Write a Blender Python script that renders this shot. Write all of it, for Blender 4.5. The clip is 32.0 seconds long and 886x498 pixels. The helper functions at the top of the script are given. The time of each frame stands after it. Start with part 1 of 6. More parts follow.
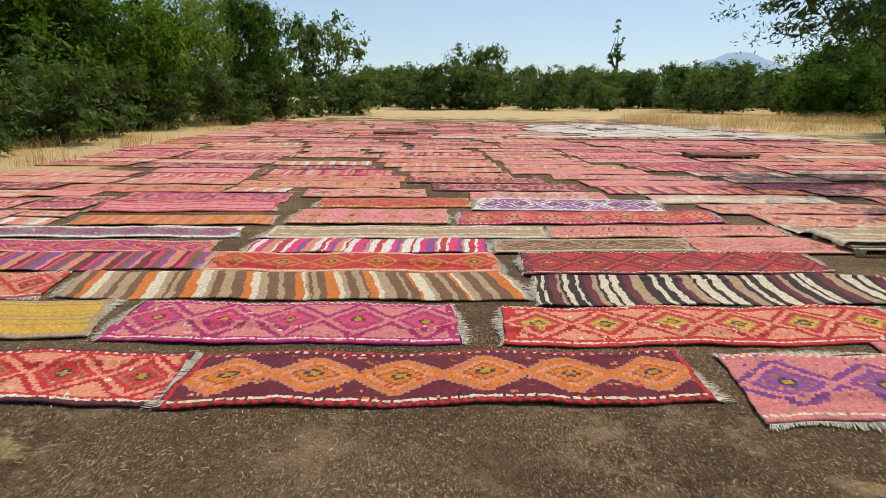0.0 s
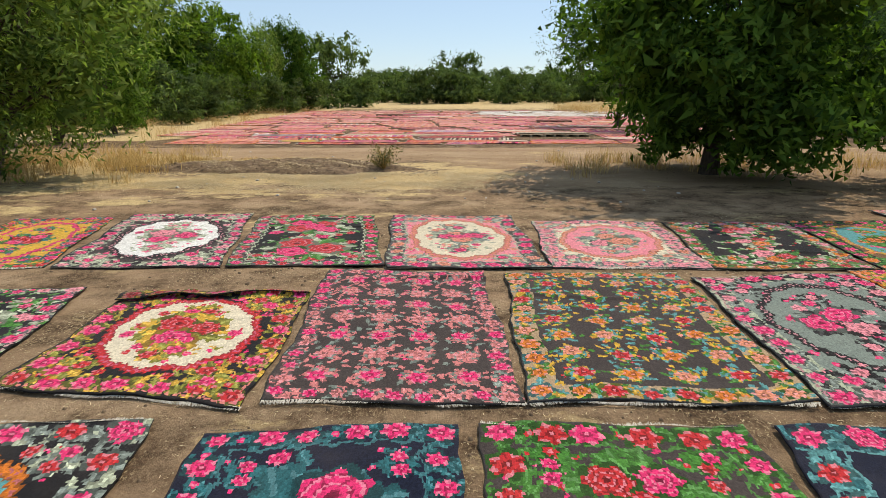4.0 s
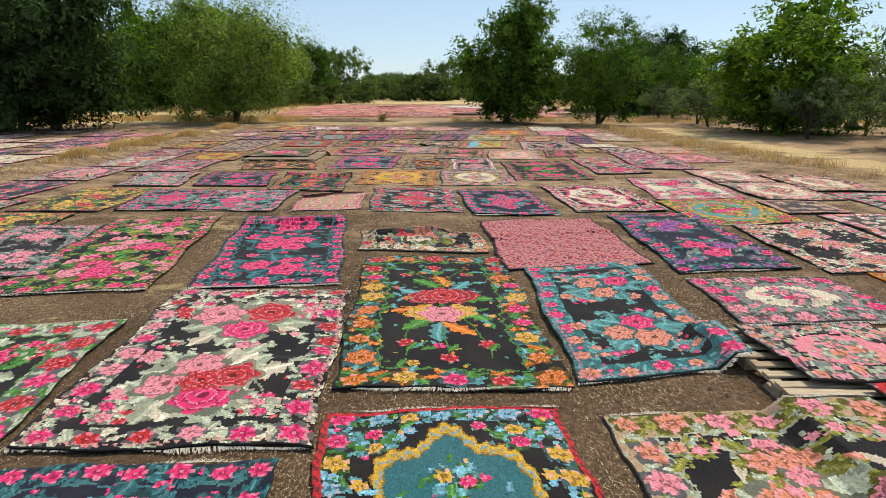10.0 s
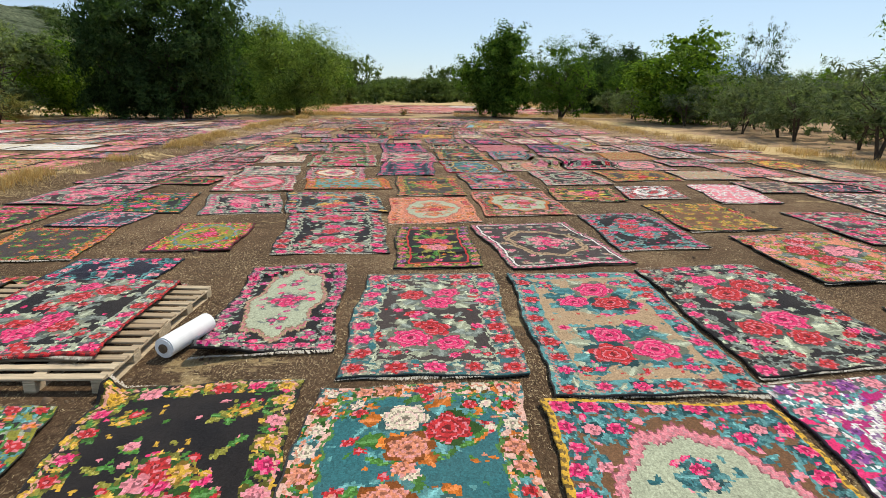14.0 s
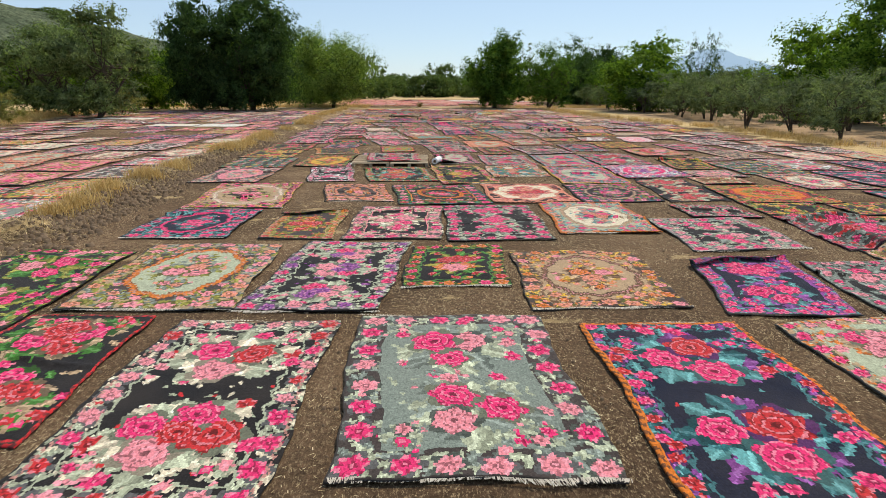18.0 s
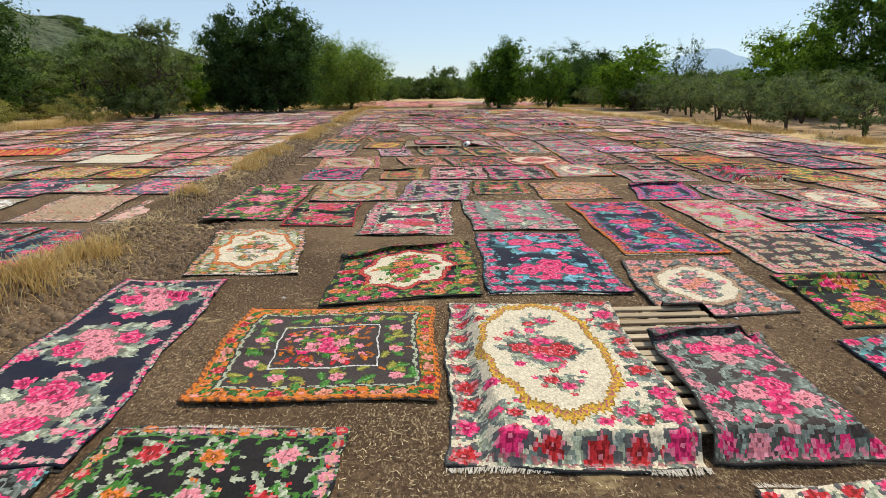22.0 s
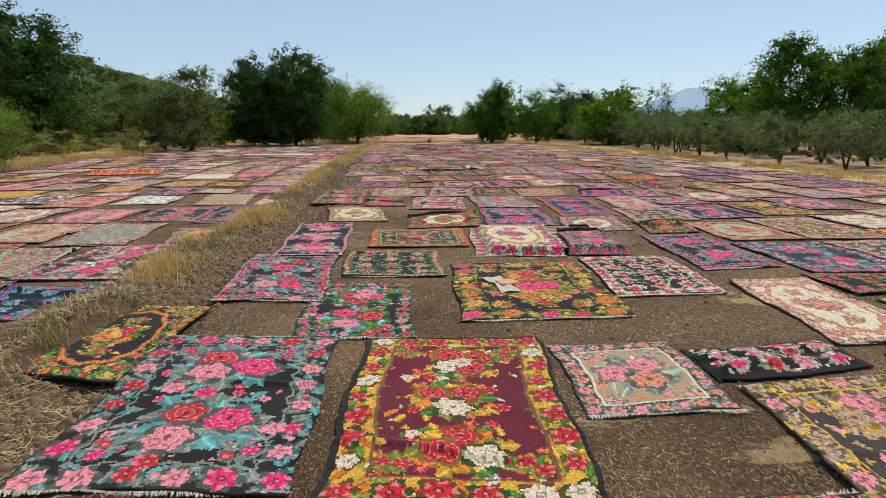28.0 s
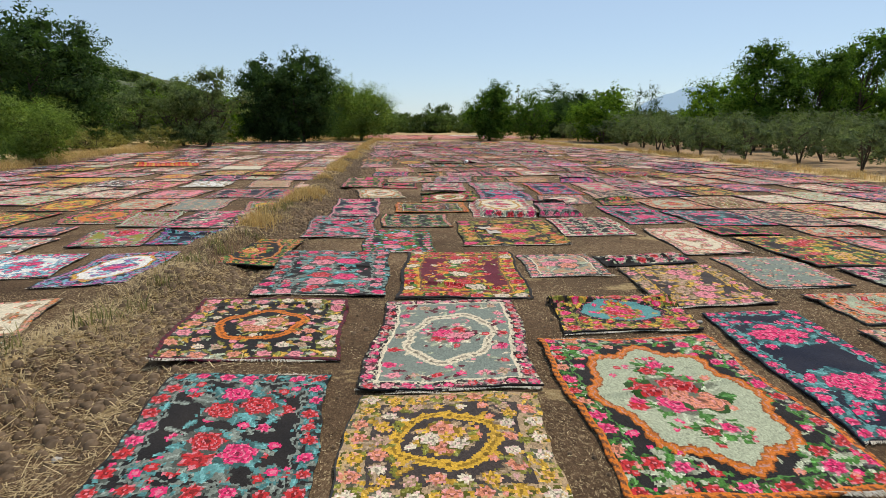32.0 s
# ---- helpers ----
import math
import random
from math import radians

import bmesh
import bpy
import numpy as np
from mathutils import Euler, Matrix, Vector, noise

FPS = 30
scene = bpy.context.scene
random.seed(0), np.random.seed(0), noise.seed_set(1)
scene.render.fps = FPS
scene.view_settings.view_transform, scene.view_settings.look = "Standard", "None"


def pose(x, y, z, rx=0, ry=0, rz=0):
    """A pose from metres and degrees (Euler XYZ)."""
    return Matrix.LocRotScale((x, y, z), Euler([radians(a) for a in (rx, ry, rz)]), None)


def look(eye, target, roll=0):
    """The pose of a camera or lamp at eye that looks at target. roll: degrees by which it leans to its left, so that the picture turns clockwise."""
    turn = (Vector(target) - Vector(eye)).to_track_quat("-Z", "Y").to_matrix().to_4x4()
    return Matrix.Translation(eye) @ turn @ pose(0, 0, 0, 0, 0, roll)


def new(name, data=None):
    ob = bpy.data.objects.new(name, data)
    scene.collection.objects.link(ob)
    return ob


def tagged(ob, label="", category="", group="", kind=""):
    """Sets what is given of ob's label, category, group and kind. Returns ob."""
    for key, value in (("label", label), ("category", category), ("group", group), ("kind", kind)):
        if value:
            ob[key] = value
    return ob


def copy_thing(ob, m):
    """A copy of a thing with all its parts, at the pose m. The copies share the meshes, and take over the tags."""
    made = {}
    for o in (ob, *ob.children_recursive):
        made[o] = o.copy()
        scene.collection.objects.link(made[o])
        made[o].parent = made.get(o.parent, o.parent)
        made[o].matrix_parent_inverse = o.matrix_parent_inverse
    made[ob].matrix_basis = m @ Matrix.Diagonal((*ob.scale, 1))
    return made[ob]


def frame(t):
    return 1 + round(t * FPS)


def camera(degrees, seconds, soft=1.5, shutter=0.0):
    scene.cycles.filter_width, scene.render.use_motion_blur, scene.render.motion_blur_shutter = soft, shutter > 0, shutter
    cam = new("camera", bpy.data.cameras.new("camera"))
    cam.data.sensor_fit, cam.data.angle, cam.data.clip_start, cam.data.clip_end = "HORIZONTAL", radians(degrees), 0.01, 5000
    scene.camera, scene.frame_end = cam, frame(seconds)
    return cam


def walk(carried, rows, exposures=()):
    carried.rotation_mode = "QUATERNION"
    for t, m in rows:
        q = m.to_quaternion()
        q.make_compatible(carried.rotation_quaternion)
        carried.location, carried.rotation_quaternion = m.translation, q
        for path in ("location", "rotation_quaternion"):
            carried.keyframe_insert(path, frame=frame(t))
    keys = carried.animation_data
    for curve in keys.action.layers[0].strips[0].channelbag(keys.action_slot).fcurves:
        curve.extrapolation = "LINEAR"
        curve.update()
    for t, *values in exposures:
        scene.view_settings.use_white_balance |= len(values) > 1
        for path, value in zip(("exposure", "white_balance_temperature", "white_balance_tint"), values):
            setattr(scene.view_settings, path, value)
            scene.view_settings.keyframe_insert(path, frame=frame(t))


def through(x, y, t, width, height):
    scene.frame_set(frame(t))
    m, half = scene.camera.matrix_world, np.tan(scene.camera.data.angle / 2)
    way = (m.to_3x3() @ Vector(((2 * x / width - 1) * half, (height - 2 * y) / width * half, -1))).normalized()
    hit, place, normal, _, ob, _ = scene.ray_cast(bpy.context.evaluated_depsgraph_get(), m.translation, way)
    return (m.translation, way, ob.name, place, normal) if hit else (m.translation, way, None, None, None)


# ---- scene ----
cam = camera(74.0, 32.0, soft=0.85)
PATH = [
    (0, (-2.414, -1.027, 2.404), (-2.399, 0.906, 1.888), 0.5),
    (0.5, (-2.492, -4.176, 2.401), (-2.471, -2.244, 1.884), 0.6),
    (1, (-2.478, -7.443, 2.398), (-2.455, -5.512, 1.879), 0.8),
    (1.5, (-2.403, -10.746, 2.395), (-2.379, -8.815, 1.874), 0.8),
    (2, (-2.242, -14.056, 2.395), (-2.218, -12.124, 1.876), 0.8),
    (2.5, (-1.974, -16.802, 2.392), (-1.95, -14.87, 1.874), 0.9),
    (4.5, (0.511, -25.945, 2.382), (0.519, -24.015, 1.86), -0.2),
    (5, (1.071, -27.841, 2.388), (1.085, -25.911, 1.866), -0.0),
    (5.5, (1.536, -29.855, 2.393), (1.55, -27.924, 1.872), 0.0),
    (6, (1.804, -31.877, 2.403), (1.822, -29.945, 1.884), 0.4),
    (6.5, (1.909, -34.091, 2.413), (1.929, -32.159, 1.895), 0.4),
    (7, (2.079, -36.602, 2.41), (2.096, -34.669, 1.896), 0.3),
    (7.5, (2.224, -39.446, 2.406), (2.242, -37.514, 1.891), 0.2),
    (8, (2.326, -42.407, 2.402), (2.347, -40.474, 1.889), 0.9),
    (8.5, (2.326, -45.258, 2.393), (2.345, -43.329, 1.866), 0.1),
    (9, (2.352, -47.961, 2.403), (2.364, -46.032, 1.875), 0.1),
    (9.5, (2.356, -50.653, 2.404), (2.377, -48.723, 1.879), 0.3),
    (10, (2.426, -53.234, 2.403), (2.446, -51.303, 1.882), 0.2),
    (10.5, (2.411, -55.709, 2.402), (2.436, -53.778, 1.882), 0.4),
    (11, (2.244, -57.802, 2.405), (2.281, -55.871, 1.883), 1.2),
    (11.5, (2.158, -60.094, 2.402), (2.193, -58.163, 1.885), 1.1),
    (12, (2.018, -62.157, 2.397), (2.052, -60.225, 1.88), 0.9),
    (12.5, (1.863, -64.336, 2.397), (1.904, -62.404, 1.884), 1.2),
    (13, (1.745, -66.421, 2.408), (1.782, -64.489, 1.894), 0.9),
    (13.5, (1.608, -68.621, 2.407), (1.641, -66.689, 1.89), 0.6),
    (14, (1.391, -70.84, 2.406), (1.424, -68.907, 1.894), 0.6),
    (14.5, (1.121, -72.974, 2.386), (1.158, -71.043, 1.868), 0.4),
    (15, (0.811, -75.102, 2.401), (0.861, -73.17, 1.887), 0.6),
    (15.5, (0.534, -77.199, 2.407), (0.592, -75.267, 1.895), 0.5),
    (17.5, (-0.988, -84.147, 2.388), (-0.929, -82.218, 1.865), -0.3),
    (18, (-1.472, -85.07, 2.382), (-1.407, -83.141, 1.856), 0.2),
    (18.5, (-1.875, -85.751, 2.388), (-1.814, -83.822, 1.863), -0.2),
    (19, (-2.2, -86.465, 2.406), (-2.136, -84.536, 1.882), -0.1),
    (19.5, (-2.441, -87.215, 2.411), (-2.373, -85.286, 1.89), 0.1),
    (20, (-2.558, -88.053, 2.406), (-2.491, -86.124, 1.883), 0.1),
    (20.5, (-2.651, -88.965, 2.412), (-2.583, -87.035, 1.892), 0.2),
    (21, (-2.737, -89.963, 2.416), (-2.673, -88.032, 1.897), -0.2),
    (21.5, (-2.871, -91.081, 2.403), (-2.806, -89.15, 1.884), -0.1),
    (22, (-2.963, -92.048, 2.401), (-2.901, -90.118, 1.881), -0.3),
    (22.5, (-3.081, -92.955, 2.393), (-3.015, -91.025, 1.872), -0.0),
    (23, (-3.158, -93.581, 2.39), (-3.091, -91.651, 1.868), -0.0),
    (23.5, (-3.198, -94.102, 2.395), (-3.131, -92.172, 1.875), -0.1),
    (24, (-3.254, -94.633, 2.398), (-3.185, -92.704, 1.877), 0.1),
    (24.5, (-3.293, -95.194, 2.406), (-3.222, -93.264, 1.887), 0.1),
    (25, (-3.326, -95.758, 2.408), (-3.252, -93.828, 1.886), 0.2),
    (25.5, (-3.332, -96.325, 2.404), (-3.26, -94.395, 1.882), 0.2),
    (27.5, (-3.873, -98.961, 2.404), (-3.788, -97.004, 2.002), -0.2),
    (28, (-3.937, -99.582, 2.402), (-3.85, -97.625, 1.996), -0.1),
    (28.5, (-3.995, -100.202, 2.403), (-3.908, -98.245, 2.001), -0.0),
    (29, (-4.029, -100.764, 2.402), (-3.945, -98.808, 1.998), -0.1),
    (29.5, (-4.076, -101.307, 2.397), (-3.991, -99.35, 1.991), -0.1),
    (30, (-4.126, -101.852, 2.395), (-4.038, -99.896, 1.988), 0.1),
    (30.5, (-4.16, -102.454, 2.398), (-4.071, -100.497, 1.991), 0.1),
    (31, (-4.185, -103.037, 2.397), (-4.097, -101.081, 1.987), 0.0),
    (31.5, (-4.276, -103.608, 2.399), (-4.185, -101.653, 1.989), 0.2),
    (32, (-4.372, -104.225, 2.403), (-4.279, -102.269, 1.992), 0.1),
]
walk(cam, [(t, look(eye, target, roll)) for t, eye, target, roll in PATH],
     exposures=[(0, -0.1), (1, 0.0), (4, 0.03), (24, 0.01), (28, -0.12), (32, -0.12)])

# ---- light ----
world = bpy.data.worlds.new("summer_sky")
scene.world = world
world.use_nodes = True
sky = world.node_tree.nodes.new("ShaderNodeTexSky")
sky.sky_type, sky.sun_disc = "NISHITA", False
SUN_ELEVATION, SUN_AZIMUTH = 57, 42
sky.sun_elevation, sky.sun_rotation = radians(SUN_ELEVATION), radians(SUN_AZIMUTH)
sky.air_density, sky.dust_density, sky.ozone_density = 0.9, 0.25, 3.0
haze = world.node_tree.nodes.new("ShaderNodeMix")
haze.data_type = "RGBA"
haze.inputs[0].default_value, haze.inputs[7].default_value = 0.45, (5.7, 7.2, 8.7, 1)
world.node_tree.links.new(sky.outputs[0], haze.inputs[6])
world.node_tree.links.new(haze.outputs[2], world.node_tree.nodes["Background"].inputs[0])
world.node_tree.nodes["Background"].inputs[1].default_value = 0.114
sun = new("sun", bpy.data.lights.new("sun", "SUN"))
sun.data.energy, sun.data.angle, sun.data.color = 3.8, radians(0.53), (1, 0.905, 0.745)
sun.matrix_world = look((math.sin(radians(SUN_AZIMUTH)) * math.cos(radians(SUN_ELEVATION)) * 50,
                         math.cos(radians(SUN_AZIMUTH)) * math.cos(radians(SUN_ELEVATION)) * 50,
                         math.sin(radians(SUN_ELEVATION)) * 50), (0, 0, 0))


# ---- materials ----
class Nodes:
    """A small hand for building a node material."""

    def __init__(self, name, rough=0.9, spec=0.2):
        self.material = bpy.data.materials.new(name)
        self.material.use_nodes = True
        self.tree = self.material.node_tree
        self.shader = self.tree.nodes["Principled BSDF"]
        self.shader.inputs["Roughness"].default_value = rough
        self.shader.inputs["Specular IOR Level"].default_value = spec

    def node(self, kind, **values):
        made = self.tree.nodes.new(kind)
        for key, value in values.items():
            if key in made.inputs:
                made.inputs[key].default_value = value
        return made

    def link(self, a, b):
        self.tree.links.new(a, b)

    def place(self, scale=(1, 1, 1)):
        geo = self.node("ShaderNodeNewGeometry")
        mapping = self.node("ShaderNodeMapping", Scale=scale)
        self.link(geo.outputs["Position"], mapping.inputs[0])
        return mapping.outputs[0]

    def noise(self, scale, detail=4.0, rough=0.55, at=None):
        tex = self.node("ShaderNodeTexNoise", Scale=scale, Detail=detail, Roughness=rough)
        if at is not None:
            self.link(at, tex.inputs["Vector"])
        return tex.outputs["Fac"]

    def ramp(self, value, stops):
        made = self.node("ShaderNodeValToRGB")
        ramp = made.color_ramp
        while len(ramp.elements) < len(stops):
            ramp.elements.new(0.5)
        for element, (at, colour) in zip(ramp.elements, stops):
            element.position, element.color = at, (*colour, 1)
        self.link(value, made.inputs[0])
        return made.outputs[0]

    def mix(self, fac, a, b, blend="MIX"):
        made = self.tree.nodes.new("ShaderNodeMix")
        made.data_type, made.blend_type = "RGBA", blend
        for socket, value in ((made.inputs[0], fac), (made.inputs[6], a), (made.inputs[7], b)):
            if isinstance(value, bpy.types.NodeSocket):
                self.link(value, socket)
            else:
                socket.default_value = value if isinstance(value, (int, float)) else (*value, 1)
        return made.outputs[2]

    def bump(self, value, strength, distance):
        made = self.node("ShaderNodeBump", Strength=strength, Distance=distance)
        self.link(value, made.inputs["Height"])
        self.link(made.outputs[0], self.shader.inputs["Normal"])

    def soft(self, value, wobble):
        """A mask whose rim frays with the noise."""
        add = self.node("ShaderNodeMath")
        add.operation = "ADD"
        self.link(value, add.inputs[0])
        self.link(wobble, add.inputs[1])
        return self.ramp(add.outputs[0], [(0.82, grey(0)), (1.08, grey(1))])

    def base(self, value):
        if isinstance(value, bpy.types.NodeSocket):
            self.link(value, self.shader.inputs["Base Color"])
        else:
            self.shader.inputs["Base Color"].default_value = (*value, 1)
        return self


def grey(v):
    return (v, v, v)


def earth_material():
    """Dry clay: crumbly brown soil, pale trodden dust on the track, straw where it was strewn."""
    m = Nodes("dry_earth", 0.95, 0.1)
    at = m.place()
    cover = m.node("ShaderNodeVertexColor")
    cover.layer_name = "cover"
    split = m.node("ShaderNodeSeparateColor")
    m.link(cover.outputs[0], split.inputs[0])
    broad = m.ramp(m.noise(0.35, 5, 0.6, at), [(0.3, (0.07, 0.043, 0.025)), (0.5, (0.125, 0.077, 0.044)), (0.72, (0.205, 0.13, 0.075))])
    grain = m.ramp(m.noise(16, 9, 0.78, at), [(0.3, grey(0.3)), (0.48, grey(0.9)), (0.7, grey(1.6))])
    colour = m.mix(1.0, broad, grain, "MULTIPLY")
    straw = m.ramp(m.noise(55, 5, 0.8, m.place((1, 0.45, 1))), [(0.53, grey(0)), (0.6, grey(1))])
    patchy = m.ramp(m.noise(0.9, 5, 0.65, at), [(0.38, grey(0.2)), (0.6, grey(1))])
    colour = m.mix(m.mix(1.0, straw, patchy, "MULTIPLY"), colour, (0.5, 0.37, 0.21))
    dust = m.ramp(m.noise(0.6, 7, 0.62, m.place((0.45, 1, 1))), [(0.28, (0.26, 0.165, 0.095)), (0.5, (0.38, 0.255, 0.15)), (0.75, (0.5, 0.36, 0.225))])
    dust = m.mix(1.0, dust, m.ramp(m.noise(40, 6, 0.75, at), [(0.3, grey(0.7)), (0.7, grey(1.25))]), "MULTIPLY")
    wob = m.noise(1.3, 6, 0.7, at)
    torn = m.ramp(m.noise(0.55, 9, 0.72, m.place((0.7, 1.2, 1))), [(0.36, grey(0.08)), (0.62, grey(0.92))])
    colour = m.mix(m.soft(split.outputs[0], wob), colour, dust)
    strewn = m.ramp(m.noise(20, 8, 0.8, m.place((1, 0.5, 1))), [(0.3, (0.24, 0.155, 0.07)), (0.48, (0.54, 0.39, 0.19)), (0.68, (0.78, 0.61, 0.33))])
    colour = m.mix(m.soft(split.outputs[1], torn), colour, strewn)
    m.base(colour)
    m.bump(m.noise(24, 9, 0.78, at), 1.0, 0.035)
    return m.material


def straw_material(name, low, high, through=0.35):
    """Dry stalks: each its own gold, light passing through the blades."""
    m = Nodes(name, 0.75, 0.25)
    geo = m.node("ShaderNodeNewGeometry")
    colour = m.ramp(geo.outputs["Random Per Island"], [(0.0, low), (0.6, [(a + b) / 2 for a, b in zip(low, high)]), (1.0, high)])
    m.base(colour)
    lit = m.node("ShaderNodeBsdfTranslucent")
    m.link(colour, lit.inputs[0])
    both = m.node("ShaderNodeMixShader", Fac=through)
    m.link(m.shader.outputs[0], both.inputs[1])
    m.link(lit.outputs[0], both.inputs[2])
    m.link(both.outputs[0], m.tree.nodes["Material Output"].inputs[0])
    return m.material


def leaf_material(name, dark, light):
    """Leaves: each its own green, some light passing through."""
    m = Nodes(name, 0.7, 0.06)
    geo = m.node("ShaderNodeNewGeometry")
    colour = m.ramp(geo.outputs["Random Per Island"], [(0.0, dark), (0.7, light), (1.0, [c * 1.25 for c in light])])
    broad = m.ramp(m.noise(0.6, 3, 0.5, m.place()), [(0.35, grey(0.75)), (0.65, grey(1.2))])
    colour = m.mix(1.0, colour, broad, "MULTIPLY")
    m.base(colour)
    through = m.node("ShaderNodeBsdfTranslucent")
    m.link(m.mix(1.0, colour, (1.0, 1.15, 0.5), "MULTIPLY"), through.inputs[0])
    both = m.node("ShaderNodeMixShader", Fac=0.48)
    m.link(m.shader.outputs[0], both.inputs[1])
    m.link(through.outputs[0], both.inputs[2])
    m.link(both.outputs[0], m.tree.nodes["Material Output"].inputs[0])
    return m.material


def bark_material():
    m = Nodes("bark", 0.9, 0.15)
    at = m.place((1, 1, 0.25))
    m.base(m.ramp(m.noise(18, 6, 0.7, at), [(0.3, (0.035, 0.027, 0.02)), (0.7, (0.13, 0.1, 0.075))]))
    m.bump(m.noise(24, 6, 0.7, at), 0.8, 0.02)
    return m.material


def wool_material():
    """Woven wool: dyed yarn from the pattern, sun-bleached unevenly, ribbed by the weave, dusty."""
    m = Nodes("woven_wool", 0.95, 0.05)
    pattern = m.node("ShaderNodeAttribute")
    pattern.attribute_name = "pattern"
    at = m.place()
    fleck = m.ramp(m.noise(70, 3, 0.7, at), [(0.3, grey(0.68)), (0.7, grey(1.3))])
    fade = m.ramp(m.noise(1.6, 4, 0.6, at), [(0.35, grey(0)), (0.8, grey(0.06))])
    colour = m.mix(1.0, pattern.outputs[0], fleck, "MULTIPLY")
    m.base(m.mix(fade, colour, (0.36, 0.27, 0.2)))
    m.shader.inputs["Sheen Weight"].default_value = 0.1
    m.shader.inputs["Sheen Roughness"].default_value = 0.45
    m.shader.inputs["Sheen Tint"].default_value = (1, 0.93, 0.88, 1)
    m.bump(m.noise(90, 4, 0.7, m.place((1, 0.4, 1))), 0.6, 0.008)
    return m.material


def wood_material():
    m = Nodes("pallet_pine", 0.8, 0.2)
    info = m.node("ShaderNodeObjectInfo")
    tone = m.ramp(info.outputs["Random"], [(0.0, (0.36, 0.26, 0.16)), (1.0, (0.6, 0.48, 0.32))])
    grain = m.ramp(m.noise(20, 6, 0.7, m.place((0.2, 2.5, 2))), [(0.3, grey(0.6)), (0.7, grey(1.15))])
    m.base(m.mix(1.0, tone, grain, "MULTIPLY"))
    return m.material


def plain_material(name, low, high, scale, rough=0.9):
    m = Nodes(name, rough, 0.2)
    m.base(m.ramp(m.noise(scale, 5, 0.65, m.place()), [(0.3, low), (0.7, high)]))
    return m.material


EARTH, WOOL, WOOD, BARK = earth_material(), wool_material(), wood_material(), bark_material()
STRAW = straw_material("straw", (0.3, 0.21, 0.1), (0.7, 0.55, 0.31), 0.2)
LITTER = straw_material("loose_straw", (0.42, 0.31, 0.15), (0.85, 0.7, 0.43), 0.2)
DRY_GRASS = straw_material("dry_grass", (0.42, 0.27, 0.09), (0.75, 0.55, 0.23))
GREEN_WEED = straw_material("green_weed", (0.1, 0.11, 0.035), (0.32, 0.29, 0.1))
OAK_LEAF = leaf_material("oak_leaf", (0.026, 0.05, 0.02), (0.075, 0.125, 0.042))
ELM_LEAF = leaf_material("elm_leaf", (0.028, 0.062, 0.012), (0.135, 0.225, 0.036))
ASH_LEAF = leaf_material("ash_leaf", (0.038, 0.082, 0.01), (0.19, 0.29, 0.035))
WILLOW_LEAF = leaf_material("willow_leaf", (0.06, 0.1, 0.025), (0.25, 0.33, 0.085))
OLIVE_LEAF = leaf_material("olive_leaf", (0.065, 0.09, 0.048), (0.19, 0.225, 0.13))
FAR_LEAF = leaf_material("far_leaf", (0.055, 0.085, 0.032), (0.15, 0.2, 0.07))
DUSTY_LEAF = leaf_material("dusty_leaf", (0.07, 0.095, 0.045), (0.2, 0.245, 0.115))
DRY_LEAF = leaf_material("dry_leaf", (0.13, 0.125, 0.045), (0.34, 0.31, 0.12))
FRINGE_PALE = plain_material("pale_fringe", (0.36, 0.31, 0.24), (0.66, 0.6, 0.5), 20)
FRINGE_DARK = plain_material("dark_fringe", (0.02, 0.018, 0.016), (0.12, 0.1, 0.08), 20)
CLOD = plain_material("clod", (0.075, 0.05, 0.032), (0.21, 0.145, 0.09), 9)
STONE = plain_material("pale_stone", (0.35, 0.31, 0.26), (0.6, 0.56, 0.5), 12)
ASH_SOIL = plain_material("grey_brown_heap", (0.07, 0.045, 0.028), (0.27, 0.18, 0.105), 7.0)
HILL = Nodes("wooded_hill", 0.95, 0.05)
HILL.base(HILL.mix(1.0, HILL.ramp(HILL.noise(0.05, 5, 0.6, HILL.place()), [(0.3, (0.1, 0.13, 0.075)), (0.7, (0.23, 0.265, 0.155))]),
                   HILL.ramp(HILL.noise(0.5, 6, 0.75, HILL.place()), [(0.35, grey(0.3)), (0.65, grey(1.4))]), "MULTIPLY"))
HILL.bump(HILL.noise(0.45, 6, 0.75, HILL.place()), 1.0, 2.5)
HILL = HILL.material
FOIL_CLOTH = plain_material("pale_print_cloth", (0.4, 0.34, 0.28), (0.58, 0.53, 0.45), 14)
SALMON_CLOTH = plain_material("salmon_cloth", (0.55, 0.24, 0.15), (0.7, 0.38, 0.26), 60)
FOIL = plain_material("white_foam", (0.75, 0.76, 0.76), (0.85, 0.85, 0.84), 8, 0.5)
# The mountain's distance haze is put in as a dim blue glow.
HAZE = Nodes("hazy_mountain", 1.0, 0.0).base((0.06, 0.08, 0.1))
HAZE.shader.inputs["Emission Color"].default_value = (0.42, 0.58, 0.74, 1)
HAZE.shader.inputs["Emission Strength"].default_value = 0.8
HAZE = HAZE.material


# ---- mesh helpers ----
def mesh_object(name, verts, faces, material, parent=None, smooth=False):
    me = bpy.data.meshes.new(name)
    me.from_pydata([tuple(v) for v in verts], [], [tuple(f) for f in faces])
    me.materials.append(material)
    if smooth:
        me.shade_smooth()
    ob = new(name, me)
    ob.parent = parent
    return ob


